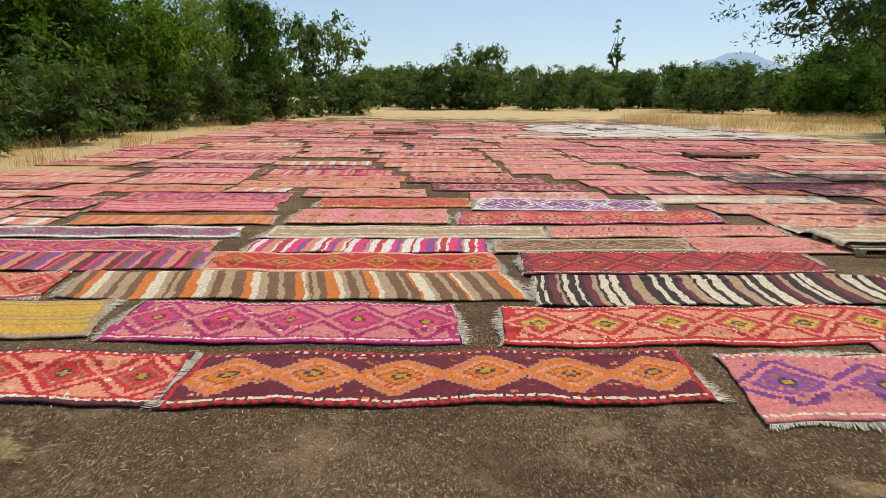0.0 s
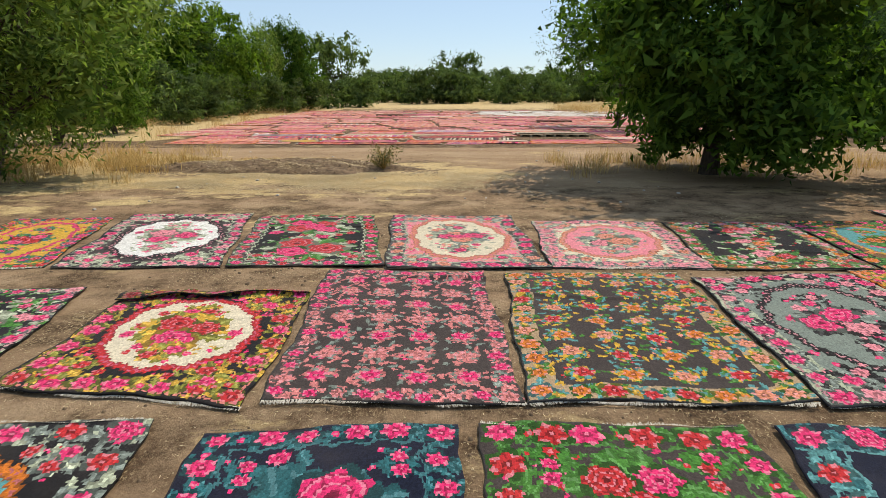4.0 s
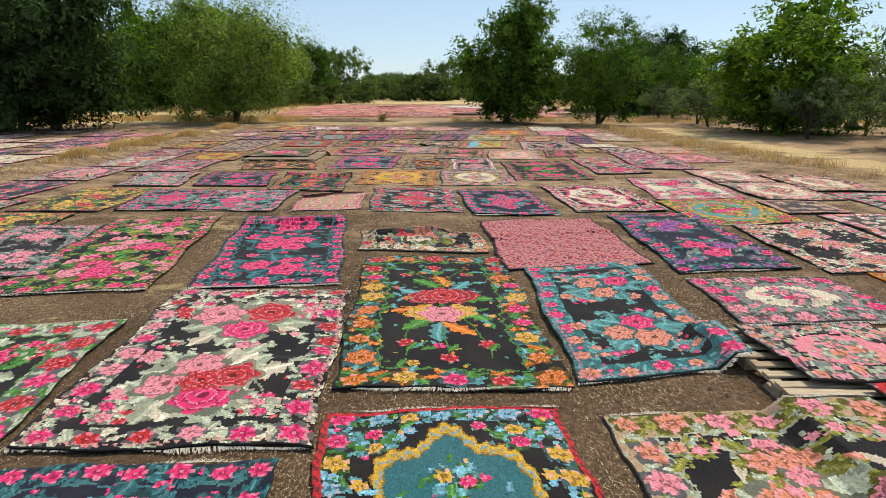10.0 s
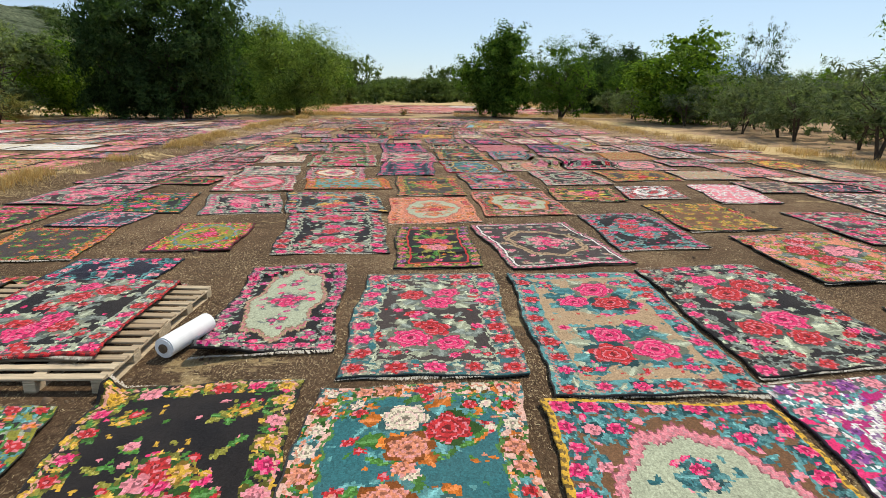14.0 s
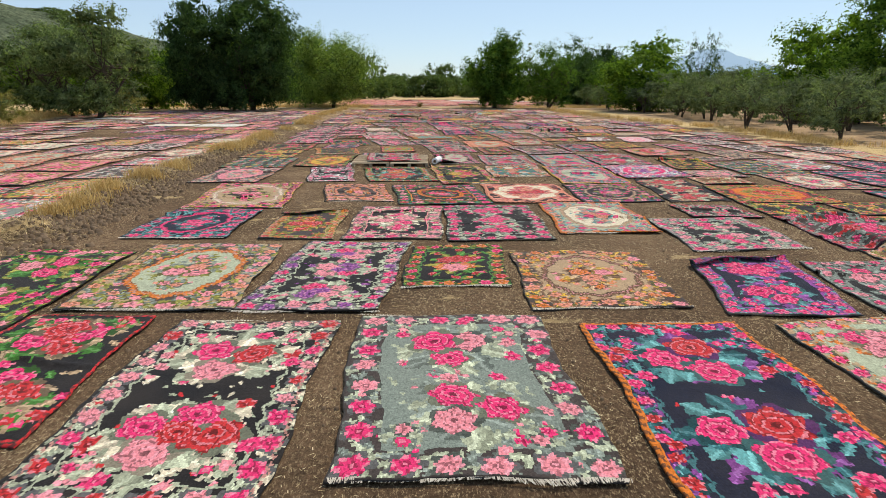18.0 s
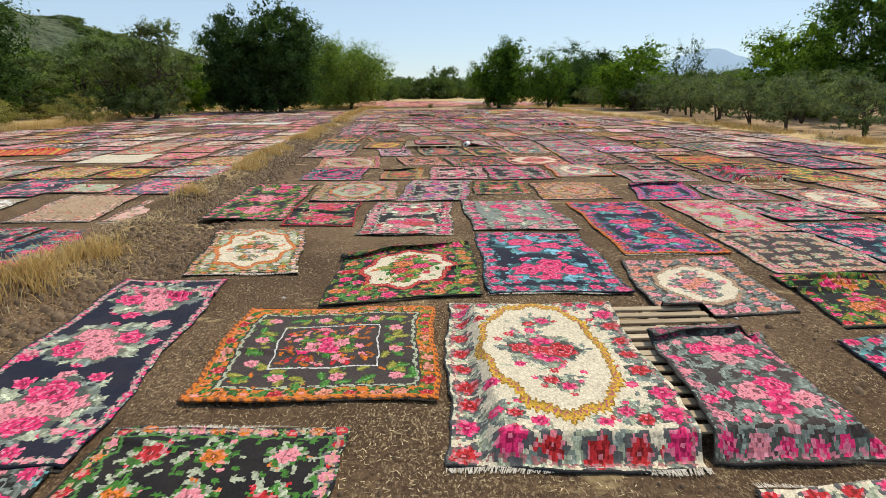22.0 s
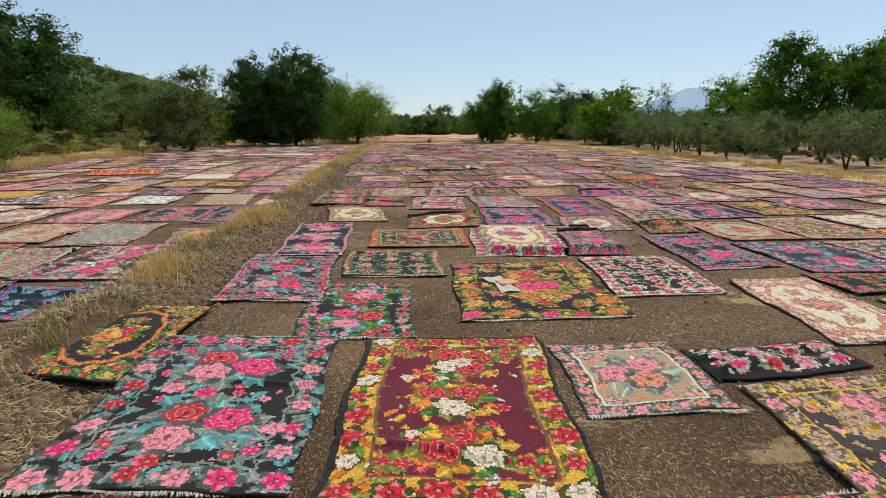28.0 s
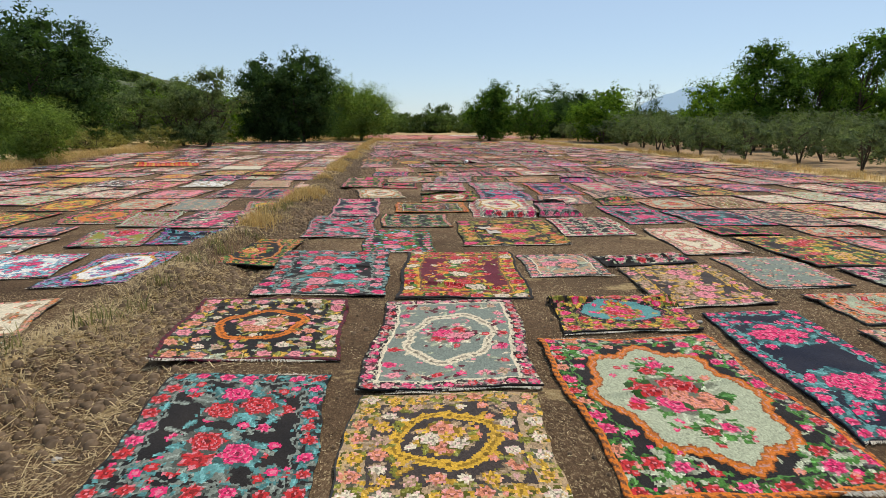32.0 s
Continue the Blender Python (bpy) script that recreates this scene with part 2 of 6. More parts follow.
def quick_mesh(name, verts, quads, material, parent=None):
    """A mesh of quads from two arrays, fast."""
    me = bpy.data.meshes.new(name)
    me.vertices.add(len(verts))
    me.vertices.foreach_set("co", np.asarray(verts, np.float32).ravel())
    quads = np.asarray(quads)
    me.loops.add(quads.size)
    me.loops.foreach_set("vertex_index", np.asarray(quads, np.int32).ravel())
    me.polygons.add(len(quads))
    me.polygons.foreach_set("loop_start", np.arange(len(quads), dtype=np.int32) * quads.shape[1])
    me.update(calc_edges=True)
    me.materials.append(material)
    ob = new(name, me)
    ob.parent = parent
    return ob


def part(name, bm, material, parent=None, label=""):
    me = bpy.data.meshes.new(name)
    bm.to_mesh(me)
    bm.free()
    me.materials.append(material)
    ob = new(name, me)
    ob.parent = parent
    return tagged(ob, label)


def slab(x0, x1, y0, y1, z0, z1, bevel=0.004):
    bm = bmesh.new()
    bmesh.ops.create_cube(bm, size=1)
    for v in bm.verts:
        v.co = ((x0 + x1) / 2 + v.co.x * (x1 - x0), (y0 + y1) / 2 + v.co.y * (y1 - y0), (z0 + z1) / 2 + v.co.z * (z1 - z0))
    if bevel:
        bmesh.ops.bevel(bm, geom=bm.edges[:], offset=bevel, segments=1, affect="EDGES")
    return bm


# ---- ground ----
def ground_height(x, y):
    """Low unevenness that never rises over the sheet's zero; higher beside the weedy bank."""
    low = 0.005 * np.sin(x * 1.7 + 0.6 * np.sin(y * 1.1)) + 0.005 * np.sin(y * 2.3 + 1.3 * np.sin(x * 0.7)) - 0.014
    bank = bank_x(y)
    ridge = 0.2 * np.exp(-(((x - bank) / 0.5) ** 2)) * (0.7 + 0.3 * np.sin(y * 1.9)) * ((y < -12) & (y > -125))
    ditch = -0.1 * np.exp(-(((x - bank - 1.0) / 0.45) ** 2)) * (y < -80)
    return low + ridge + ditch


def bank_x(y):
    """The weedy bank between the two fields, bending a little."""
    return np.interp(y, [-102.8, -97.8, -92.8, -85.8, -79.8, -71.8, -64, -55, -45, -35, -12], [-8.5, -8.35, -8.15, -8.1, -8.1, -8.75, -8.95, -9.2, -9.5, -10.2, -10.6]) + 0.1 * np.sin(y * 0.5)


xs = np.concatenate([[-1500, -600, -250, -120, -70, -50], np.arange(-44, 24.1, 0.4), [30, 45, 70, 120, 250, 600, 1500]])
ys = np.concatenate([[-900, -300, -170, -140], np.arange(-124, 24.1, 0.4), [28, 34, 45, 70, 120, 250, 600, 1500, 3000]])
gx, gy = np.meshgrid(xs, ys)
inside = (gx > -44.1) & (gx < 24.1) & (gy > -124.1) & (gy < 24.1)
gz = np.where(inside, ground_height(gx, gy), -0.014)
idx = np.arange(gx.size).reshape(gx.shape)
quads = np.stack([idx[:-1, :-1], idx[:-1, 1:], idx[1:, 1:], idx[1:, :-1]], -1).reshape(-1, 4)
ground = quick_mesh("ground", np.stack([gx, gy, gz], -1).reshape(-1, 3), quads, EARTH)
tagged(ground, "dry brown clay ground with straw litter and trodden dust", "ground", kind="structure")
ground.data.shade_smooth()


def ramp01(v, a, b):
    return np.clip((v - a) / (b - a), 0, 1)


track = ramp01(gy, -4.2, -2.2) * ramp01(gy, 2.4, 0.8)
track = np.maximum(track, ramp01(gx, -1.0, 1.5) * ramp01(gy, -9.6, -8.0) * ramp01(gy, 2.4, 0.8))
track = np.maximum(track, 0.3 * ramp01(gy, -4.2, -2.2) * ramp01(gy, 4.5, 3.5))
track = np.maximum(track, 0.42 * ramp01(gy, -55, -38) * ramp01(gy, -12, -15))
track = np.maximum(track, 0.42 * ramp01(gy, -17, -14) * ramp01(gy, -2, -4))
track = np.maximum(track, 0.6 * ramp01(gx, 16.5, 18.5) * ramp01(gy, 0, -14))
strewn = ramp01(gx, 2.0 + 0.5 * (gy + 8), -1.0 + 0.5 * (gy + 8)) * (0.22 * ramp01(gy, -15, -11.5) + 0.42 * ramp01(gy, -9.9, -8.0)) * ramp01(gy, -3.2, -6.2) * ramp01(gx, -40, -16) ** 0.3
strewn = np.maximum(strewn, 0.95 * ramp01(gx, -7, -11) * ramp01(gy, -6.5, -5) * ramp01(gy, -0.5, -2))
strewn = np.maximum(strewn, 0.75 * np.exp(-(((gx + 1.2) / 2.2) ** 2) - ((gy + 4.0) / 0.8) ** 2))
strewn = np.maximum(strewn, 0.7 * np.exp(-(((gx + 5.5) / 3.0) ** 2) - ((gy + 3.2) / 0.5) ** 2))
strewn = np.maximum(strewn, ramp01(gy, 47, 50))
strewn = np.maximum(strewn, ramp01(gx, -12.5, -14.5) * ramp01(gy, 4, 7))
strewn = np.maximum(strewn, ramp01(gx, 16, 19) * ramp01(gy, 30, 36))
strewn = np.maximum(strewn, 0.3 * np.exp(-(((gx - bank_x(gy)) / 0.4) ** 2)) * (gy < -14))
strewn = np.maximum(strewn, 0.7 * np.exp(-(((gx - 17.3) / 1.3) ** 2)) * (gy < -12))
strewn = np.maximum(strewn, 0.6 * ramp01(gx, -28, -33) * (gy < -5))
cover = ground.data.color_attributes.new("cover", "FLOAT_COLOR", "POINT")
cover.data.foreach_set("color", np.stack([track, strewn, 0 * gx, 0 * gx + 1], -1).astype(np.float32).ravel())


# ---- rugs ----
DYES = {
    "K": (0.013, 0.012, 0.013), "N": (0.011, 0.014, 0.03), "C": (0.055, 0.043, 0.04), "G": (0.2, 0.235, 0.2), "l": (0.4, 0.43, 0.3),
    "T": (0.03, 0.14, 0.155), "t": (0.1, 0.29, 0.29), "b": (0.17, 0.4, 0.5), "M": (0.13, 0.014, 0.03), "R": (0.52, 0.025, 0.03),
    "P": (0.72, 0.03, 0.15), "p": (0.74, 0.24, 0.28), "s": (0.66, 0.24, 0.14), "O": (0.62, 0.17, 0.02), "Y": (0.62, 0.36, 0.04),
    "W": (0.68, 0.59, 0.43), "w": (0.76, 0.73, 0.68), "g": (0.06, 0.2, 0.03), "o": (0.25, 0.24, 0.035), "B": (0.17, 0.085, 0.04),
    "n": (0.42, 0.29, 0.17), "V": (0.24, 0.06, 0.27), "v": (0.44, 0.02, 0.15), "a": (0.62, 0.2, 0.19), "e": (0.72, 0.27, 0.16), "c": (0.7, 0.42, 0.34),
}
DYES = {k: np.array(v) for k, v in DYES.items()}
WORDS = {"K": "black", "N": "navy", "C": "charcoal", "G": "grey-green", "l": "pale sage", "T": "teal", "t": "light teal", "b": "sky-blue", "M": "maroon",
         "R": "red", "P": "hot-pink", "p": "pale pink", "s": "salmon", "O": "orange", "Y": "mustard", "W": "cream", "w": "white", "g": "green",
         "o": "olive", "B": "brown", "n": "tan", "V": "violet", "v": "magenta", "a": "dusty-rose", "e": "faded coral", "c": "pale coral"}


class Loom:
    """Weaves a pattern knot by knot on a grid of u across and v along, in metres."""

    def __init__(self, w, l, cell, rng):
        self.nx, self.ny = max(6, int(round(w / cell / 0.72)) + 1), max(6, int(round(l / cell / 1.1)) + 1)
        self.u, self.v = np.linspace(0, w, self.nx), np.linspace(0, l, self.ny)
        self.w, self.l, self.rng = w, l, rng
        self.c = np.zeros((self.ny, self.nx, 3))
        self.U, self.V = np.meshgrid(self.u, self.v)

    def window(self, cx, cy, r):
        i0, i1 = np.searchsorted(self.u, [cx - r, cx + r])
        j0, j1 = np.searchsorted(self.v, [cy - r, cy + r])
        s = np.s_[j0:j1, i0:i1]
        return s, self.U[s] - cx, self.V[s] - cy

    def box(self, x0, x1, y0, y1, colour):
        self.c[(self.U >= x0) & (self.U <= x1) & (self.V >= y0) & (self.V <= y1)] = colour

    def disc(self, cx, cy, rx, ry, colour, lobes=0, amp=0.0):
        s, du, dv = self.window(cx, cy, max(rx, ry) * 1.3)
        a = np.arctan2(dv / ry, du / rx)
        self.c[s][np.hypot(du / rx, dv / ry) < 1 + amp * np.cos(lobes * a)] = colour

    def leaf(self, cx, cy, length, width, angle, colour):
        """A toothed leaf: lit on one side, dark on the other, pale vein."""
        s, du, dv = self.window(cx, cy, length * 0.62)
        a, b = du * math.cos(angle) + dv * math.sin(angle), dv * math.cos(angle) - du * math.sin(angle)
        t = 2 * a / length
        edge = width * (1 - t * t) ** 0.7 if length < 0.09 else width * np.clip(1 - t * t, 0, 1) ** 0.6 * (0.78 + 0.22 * np.cos(t * 11))
        inside = (np.abs(t) < 1) & (np.abs(b) < edge)
        view = self.c[s]
        view[inside] = colour
        view[inside & (b > edge * 0.45)] = colour * 0.68
        if length > 0.12:
            view[inside & (np.abs(b) < width * 0.13)] = colour * 1.4 + 0.04

    def stem(self, x0, y0, x1, y1, colour, bend=0.0, thick=0.012):
        n = int(math.hypot(x1 - x0, y1 - y0) / 0.015) + 2
        for q in np.linspace(0, 1, n):
            x, y = x0 + (x1 - x0) * q - (y1 - y0) * bend * math.sin(q * math.pi), y0 + (y1 - y0) * q + (x1 - x0) * bend * math.sin(q * math.pi)
            i, j = int(round(x / self.w * (self.nx - 1))), int(round(y / self.l * (self.ny - 1)))
            if 0 <= i < self.nx and 0 <= j < self.ny:
                self.c[j, i] = colour

    def rose(self, cx, cy, r, colour):
        """Overlapping petals: pale rims, deep creases, a dark heart."""
        s, du, dv = self.window(cx, cy, r * 1.15)
        rr, a, ph = np.hypot(du, dv) / r, np.arctan2(dv, du), self.rng.uniform(0, 6)
        inside = rr < 0.9 + 0.12 * np.cos(6 * a + ph) + 0.03 * np.cos(13 * a)
        view = self.c[s]
        view[inside] = colour
        pale = colour * 0.55 + np.array([0.36, 0.17, 0.2])
        if r < 0.06:
            view[inside & (rr < 0.45)] = pale
            return
        if r < 0.135:
            petal = ((a + ph) / (2 * math.pi) * 5) % 1
            view[inside & (rr > 0.62) & (petal > 0.25) & (petal < 0.75)] = pale
            view[inside & (rr > 0.4) & ((petal < 0.1) | (petal > 0.92))] = colour * 0.5
            view[inside & (rr < 0.3)] = colour * 0.4
            view[inside & (rr < 0.14)] = pale
            return
        turns = 5 + int(r > 0.13)
        sector = np.floor((a + ph + rr * 0.9) / (2 * math.pi) * turns)
        shift = np.sin(sector * 12.9 + ph) * 0.5
        layer = (rr * (2.3 if r < 0.13 else 3.1) + shift) % 1
        view[inside & (layer > 0.74)] = pale
        view[inside & (layer < 0.15)] = colour * 0.45
        view[inside & (rr < 0.15)] = colour * 0.25
        seam = np.abs(((a + ph + rr * 0.9) / (2 * math.pi) * turns) % 1 - 0.5)
        view[inside & (seam > 0.45) & (rr > 0.35)] = colour * 0.45

    def sprigs(self, x0, x1, y0, y1, count, colours, size):
        for _ in range(count):
            x, y, c = self.rng.uniform(x0, x1), self.rng.uniform(y0, y1), colours[self.rng.integers(len(colours))]
            if self.rng.random() < 0.55:
                self.leaf(x, y, size * 2.4, size * 0.5, self.rng.uniform(0, 6.3), c)
            else:
                self.disc(x, y, size * 0.55, size * 0.55, c, 5, 0.2)

    def bouquet(self, cx, cy, r, roses, leaves, count=None):
        """Three or four large roses over a ragged cloud of broad leaves, with buds on stems round it."""
        rng = self.rng
        for k in range(7 if r > 0.2 else 3):
            a, d = rng.uniform(0, 6.3), r * rng.uniform(0.85, 1.12)
            bx, by = cx + d * math.cos(a), cy + d * math.sin(a)
            if r > 0.2:
                self.stem(cx, cy, bx, by, leaves[k % len(leaves)] * 0.8, rng.uniform(-0.25, 0.25))
            for q in range(2):
                self.leaf(bx - 0.25 * r * math.cos(a + q), by - 0.25 * r * math.sin(a + q), r * 0.34, r * 0.09, a + rng.uniform(-1.2, 1.2), leaves[(k + q) % len(leaves)])
            self.rose(bx, by, r * rng.uniform(0.1, 0.19), roses[k % len(roses)])
        turn = rng.uniform(0, 6.3)
        for ring, share, size, shade in ((11, 0.6, 0.72, 0.8), (9, 0.44, 0.62, 1.05)):
            for k in range(ring):
                a = turn + (k + 0.5 * (ring == 9)) / ring * 2 * math.pi + rng.uniform(-0.25, 0.25)
                d = r * share * rng.uniform(0.85, 1.15)
                self.leaf(cx + d * math.cos(a), cy + d * math.sin(a), r * size * rng.uniform(0.8, 1.2), r * 0.23, a + rng.uniform(-0.5, 0.5), leaves[k % len(leaves)] * shade * rng.uniform(0.85, 1.15))
        n = count or int(rng.integers(3, 5))
        for k in range(n):
            a = turn + k / n * 2 * math.pi + rng.uniform(-0.2, 0.2)
            d, size = r * (rng.uniform(0.36, 0.46) if n > 1 else 0.0), r * rng.uniform(0.31, 0.42)
            self.disc(cx + d * math.cos(a), cy + d * math.sin(a), size * 1.1, size * 1.1, leaves[k % len(leaves)] * 0.35, 5, 0.15)
            self.rose(cx + d * math.cos(a), cy + d * math.sin(a), size, roses[k % len(roses)])
        if n > 3:
            self.rose(cx, cy, r * 0.27, roses[-1])

    def wreath(self, cx, cy, rx, ry, colour, roses, leaves):
        """A chain of scrolls and small roses on an oval."""
        n = int((rx + ry) * 11)
        ring = np.hypot((self.U - cx) / rx, (self.V - cy) / ry)
        sway = np.arctan2((self.V - cy) / ry, (self.U - cx) / rx)
        band = np.abs(ring - 1 - 0.05 * np.sin(sway * n / 2)) * min(rx, ry)
        self.c[band < 0.05] = colour
        self.c[band < 0.014] = colour * 0.45
        for k in range(n):
            a = k / n * 2 * math.pi
            x, y = cx + rx * math.cos(a), cy + ry * math.sin(a)
            self.disc(x, y, 0.062, 0.062, colour, 4, 0.25)
            self.disc(x + 0.012, y, 0.025, 0.025, colour * 0.3)
        for k in range(n // 2):
            a = (k + 0.5) / (n // 2) * 2 * math.pi
            self.rose(cx + rx * 1.24 * math.cos(a), cy + ry * 1.2 * math.sin(a), 0.05, roses[k % len(roses)])
            self.leaf(cx + rx * 1.16 * math.cos(a + 0.15), cy + ry * 1.14 * math.sin(a + 0.15), 0.12, 0.03, a, leaves[k % len(leaves)])

    def garland(self, bw, roses, leaves):
        """Roses and leaves all round the border."""
        rng, w, l, h = self.rng, self.w, self.l, bw / 2
        spots = []
        for along, fixed in ((w - bw, "x"), (l - bw, "y")):
            n = max(2, int(round(along / (bw * 1.2))))
            for k in range(n + (fixed == "x")):
                s = h + along * k / n
                spots += [(s, h), (s, l - h)] if fixed == "x" else ([(h, s), (w - h, s)] if k else [])
        for k, (x, y) in enumerate(spots):
            for q in range(7):
                a = rng.uniform(0, 6.3)
                self.leaf(x + bw * 0.46 * math.cos(a), y + bw * 0.42 * math.sin(a), bw * 0.66, bw * 0.17, a + rng.uniform(-0.9, 0.9), leaves[(k + q) % len(leaves)] * rng.uniform(0.7, 1.15))
        for k, (x, y) in enumerate(spots):
            across = y < bw or y > l - bw
            dx, dy = (bw * 0.62, 0) if across else (0, bw * 0.62)
            bud = rng.random()
            if bud < 0.35:
                self.rose(x + dx + rng.normal(0, 0.01), y + dy + rng.normal(0, 0.02), bw * 0.13, roses[(k + 1) % len(roses)])
            else:
                self.leaf(x + dx, y + dy, bw * 0.55, bw * 0.14, rng.uniform(0, 6.3), leaves[k % len(leaves)] * rng.uniform(0.75, 1.1))
            px, py, size = x + rng.normal(0, bw * 0.07), y + rng.normal(0, bw * 0.07), bw * rng.uniform(0.3, 0.45)
            self.disc(px, py, size * 1.18, size * 1.18, np.minimum(leaves[k % len(leaves)] * 0.35, 0.1), 5, 0.2)
            self.rose(px, py, size, roses[int(rng.integers(len(roses)))])


def weave(w, l, cell, spec, rng):
    """The pattern: ground, border's width in cm, border's ground, roses, leaves, centre, then details."""
    ground_dye, bw, edge_dye, roses, leaves, centre, *details = spec.split()
    loom = Loom(w, l, cell, rng)
    bw = int(bw) / 100 * min(1.15, w / 1.7) if w < l * 1.6 else int(bw) / 100
    field, edge = DYES[ground_dye], DYES[edge_dye]
    roses, leaves = [DYES[k] for k in roses], [DYES[k] for k in leaves]
    loom.c[:] = edge
    flowery = w < l * 1.6 and centre[0] not in "fdzp"
    kind, arg = centre[0], centre[1:]
    if flowery and bw > 0.08:
        loom.sprigs(0, w, 0, bw, int(w * 9), leaves, 0.035), loom.sprigs(0, w, l - bw, l, int(w * 9), leaves, 0.035)
        loom.sprigs(0, bw, 0, l, int(l * 9), leaves, 0.035), loom.sprigs(w - bw, w, 0, l, int(l * 9), leaves, 0.035)
        loom.garland(bw, roses, leaves)
    loom.box(bw, w - bw, bw, l - bw, field)
    cx, cy, iw, il = w / 2, l / 2, w - 2 * bw, l - 2 * bw
    if flowery and bw > 0.12 and rng.random() < 0.6:
        wave = 0.02 * np.sin((loom.U + loom.V) * 26)
        d = np.minimum(np.minimum(loom.U, w - loom.U), np.minimum(loom.V, l - loom.V)) - bw + wave
        loom.c[np.abs(d) < 0.013] = leaves[0] * 0.9 + 0.02
    light = field.mean() > 0.12
    if flowery and kind in "bmstcqrw":
        loom.sprigs(bw, w - bw, bw, l - bw, int(iw * il * (30 if light else (4 if ground_dye == "N" else 16))), leaves + roses[-1:], 0.035)
    if kind in "brcm" and flowery and not light and ground_dye != "N":
        for _ in range(int(iw * il * 6)):
            x, y = rng.uniform(bw, w - bw), rng.uniform(bw, l - bw)
            for q in range(2):
                loom.leaf(x + rng.normal(0, 0.05), y + rng.normal(0, 0.05), 0.17, 0.045, rng.uniform(0, 6.3), leaves[q % len(leaves)])
            if rng.random() < 0.35:
                loom.rose(x, y, rng.uniform(0.04, 0.07), roses[rng.integers(len(roses))])
    # Striped orange blobs simplify the tiger woven into this rug.
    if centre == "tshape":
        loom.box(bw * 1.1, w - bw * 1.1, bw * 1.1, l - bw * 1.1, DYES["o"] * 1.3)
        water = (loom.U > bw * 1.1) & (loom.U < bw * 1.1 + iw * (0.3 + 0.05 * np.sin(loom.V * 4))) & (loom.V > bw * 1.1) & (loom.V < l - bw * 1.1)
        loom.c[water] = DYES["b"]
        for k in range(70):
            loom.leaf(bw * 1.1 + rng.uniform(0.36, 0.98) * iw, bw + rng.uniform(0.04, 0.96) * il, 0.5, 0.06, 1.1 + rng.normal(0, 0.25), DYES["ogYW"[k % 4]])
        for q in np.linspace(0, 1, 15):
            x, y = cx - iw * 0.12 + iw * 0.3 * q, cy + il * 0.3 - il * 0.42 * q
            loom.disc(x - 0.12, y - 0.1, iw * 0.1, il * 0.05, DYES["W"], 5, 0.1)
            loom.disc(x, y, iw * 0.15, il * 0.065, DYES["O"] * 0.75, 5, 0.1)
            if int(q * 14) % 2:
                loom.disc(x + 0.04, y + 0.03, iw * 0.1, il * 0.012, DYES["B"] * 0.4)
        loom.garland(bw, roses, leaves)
    elif kind == "b":
        count = int(arg) if arg.isdigit() else 1
        if arg and not arg.isdigit():
            loom.disc(cx, cy, iw * 0.42, il * 0.36, DYES[arg] * 0.8, 9, 0.1)
            loom.disc(cx, cy, iw * 0.36, il * 0.31, field, 9, 0.1)
        r = min(iw * 0.5, il / count * 0.52)
        for k in range(count):
            loom.bouquet(cx + rng.normal(0, 0.02), bw + il * (k + 0.5) / count, r, roses, leaves)
        if count == 1 and il > iw * 1.3:
            loom.bouquet(cx, cy + r * 0.95, r * 0.5, roses[::-1], leaves), loom.bouquet(cx, cy - r * 0.95, r * 0.5, roses, leaves)
        for x in (bw + iw * 0.12, w - bw - iw * 0.12):
            for y in (bw + il * 0.08, l - bw - il * 0.08):
                loom.bouquet(x, y, min(iw, il) * 0.13, roses, leaves, 2)
    elif kind == "r":
        big = min(iw * 0.3, il * 0.2)
        for k in range(10):
            a = k / 10 * 2 * math.pi + 0.2
            loom.leaf(cx + iw * 0.27 * math.cos(a), cy + il * 0.25 * math.sin(a), big * 1.25, big * 0.3, a * 1.0 + rng.uniform(-0.3, 0.3), leaves[k % len(leaves)] * rng.uniform(0.9, 1.3))
        for s in (-1, 1):
            for q in (-0.3, 0, 0.3):
                loom.stem(cx, cy, cx + iw * q, cy + s * il * 0.42, leaves[0], q * 0.3)
                loom.rose(cx + iw * q, cy + s * il * (0.43 - abs(q) * 0.3), big * 0.24, roses[0])
                loom.leaf(cx + iw * q + 0.05, cy + s * il * 0.36, big * 0.5, big * 0.13, 1.0, leaves[0])
        for s in (1, -1):
            for q in (-1, 1):
                loom.rose(cx + q * big * 0.45, cy + s * big * 0.62 + q * 0.02, big * 0.62, roses[0 if s > 0 else -1] * (0.75 if s > 0 else 1))
            loom.rose(cx, cy + s * big * 0.75, big * 0.66, (DYES["R"] if s > 0 else DYES["p"]))
    elif kind == "w":
        loom.wreath(cx, cy, iw * 0.34, il * 0.3, DYES[arg[0]], roses, leaves)
        loom.bouquet(cx, cy, min(iw * 0.25, il * 0.22), roses, leaves, 5)
        for k in range(22):
            a = k / 22 * 2 * math.pi
            x, y = cx + iw * 0.47 * max(-0.9, min(0.9, 1.25 * math.cos(a))), cy + il * 0.47 * max(-0.92, min(0.92, 1.25 * math.sin(a)))
            for q in range(3):
                loom.leaf(x + rng.normal(0, 0.06), y + rng.normal(0, 0.06), 0.16, 0.04, rng.uniform(0, 6.3), leaves[q % len(leaves)] * 0.7)
            loom.rose(x, y, rng.uniform(0.05, 0.085), (roses + [DYES["n"]])[k % (len(roses) + 1)])
    elif kind == "n":
        across, along = max(3, int(round(iw / 0.42))), max(3, int(round(il / 0.42)))
        loom.sprigs(bw, w - bw, bw, l - bw, int(iw * il * 75), leaves, 0.05)
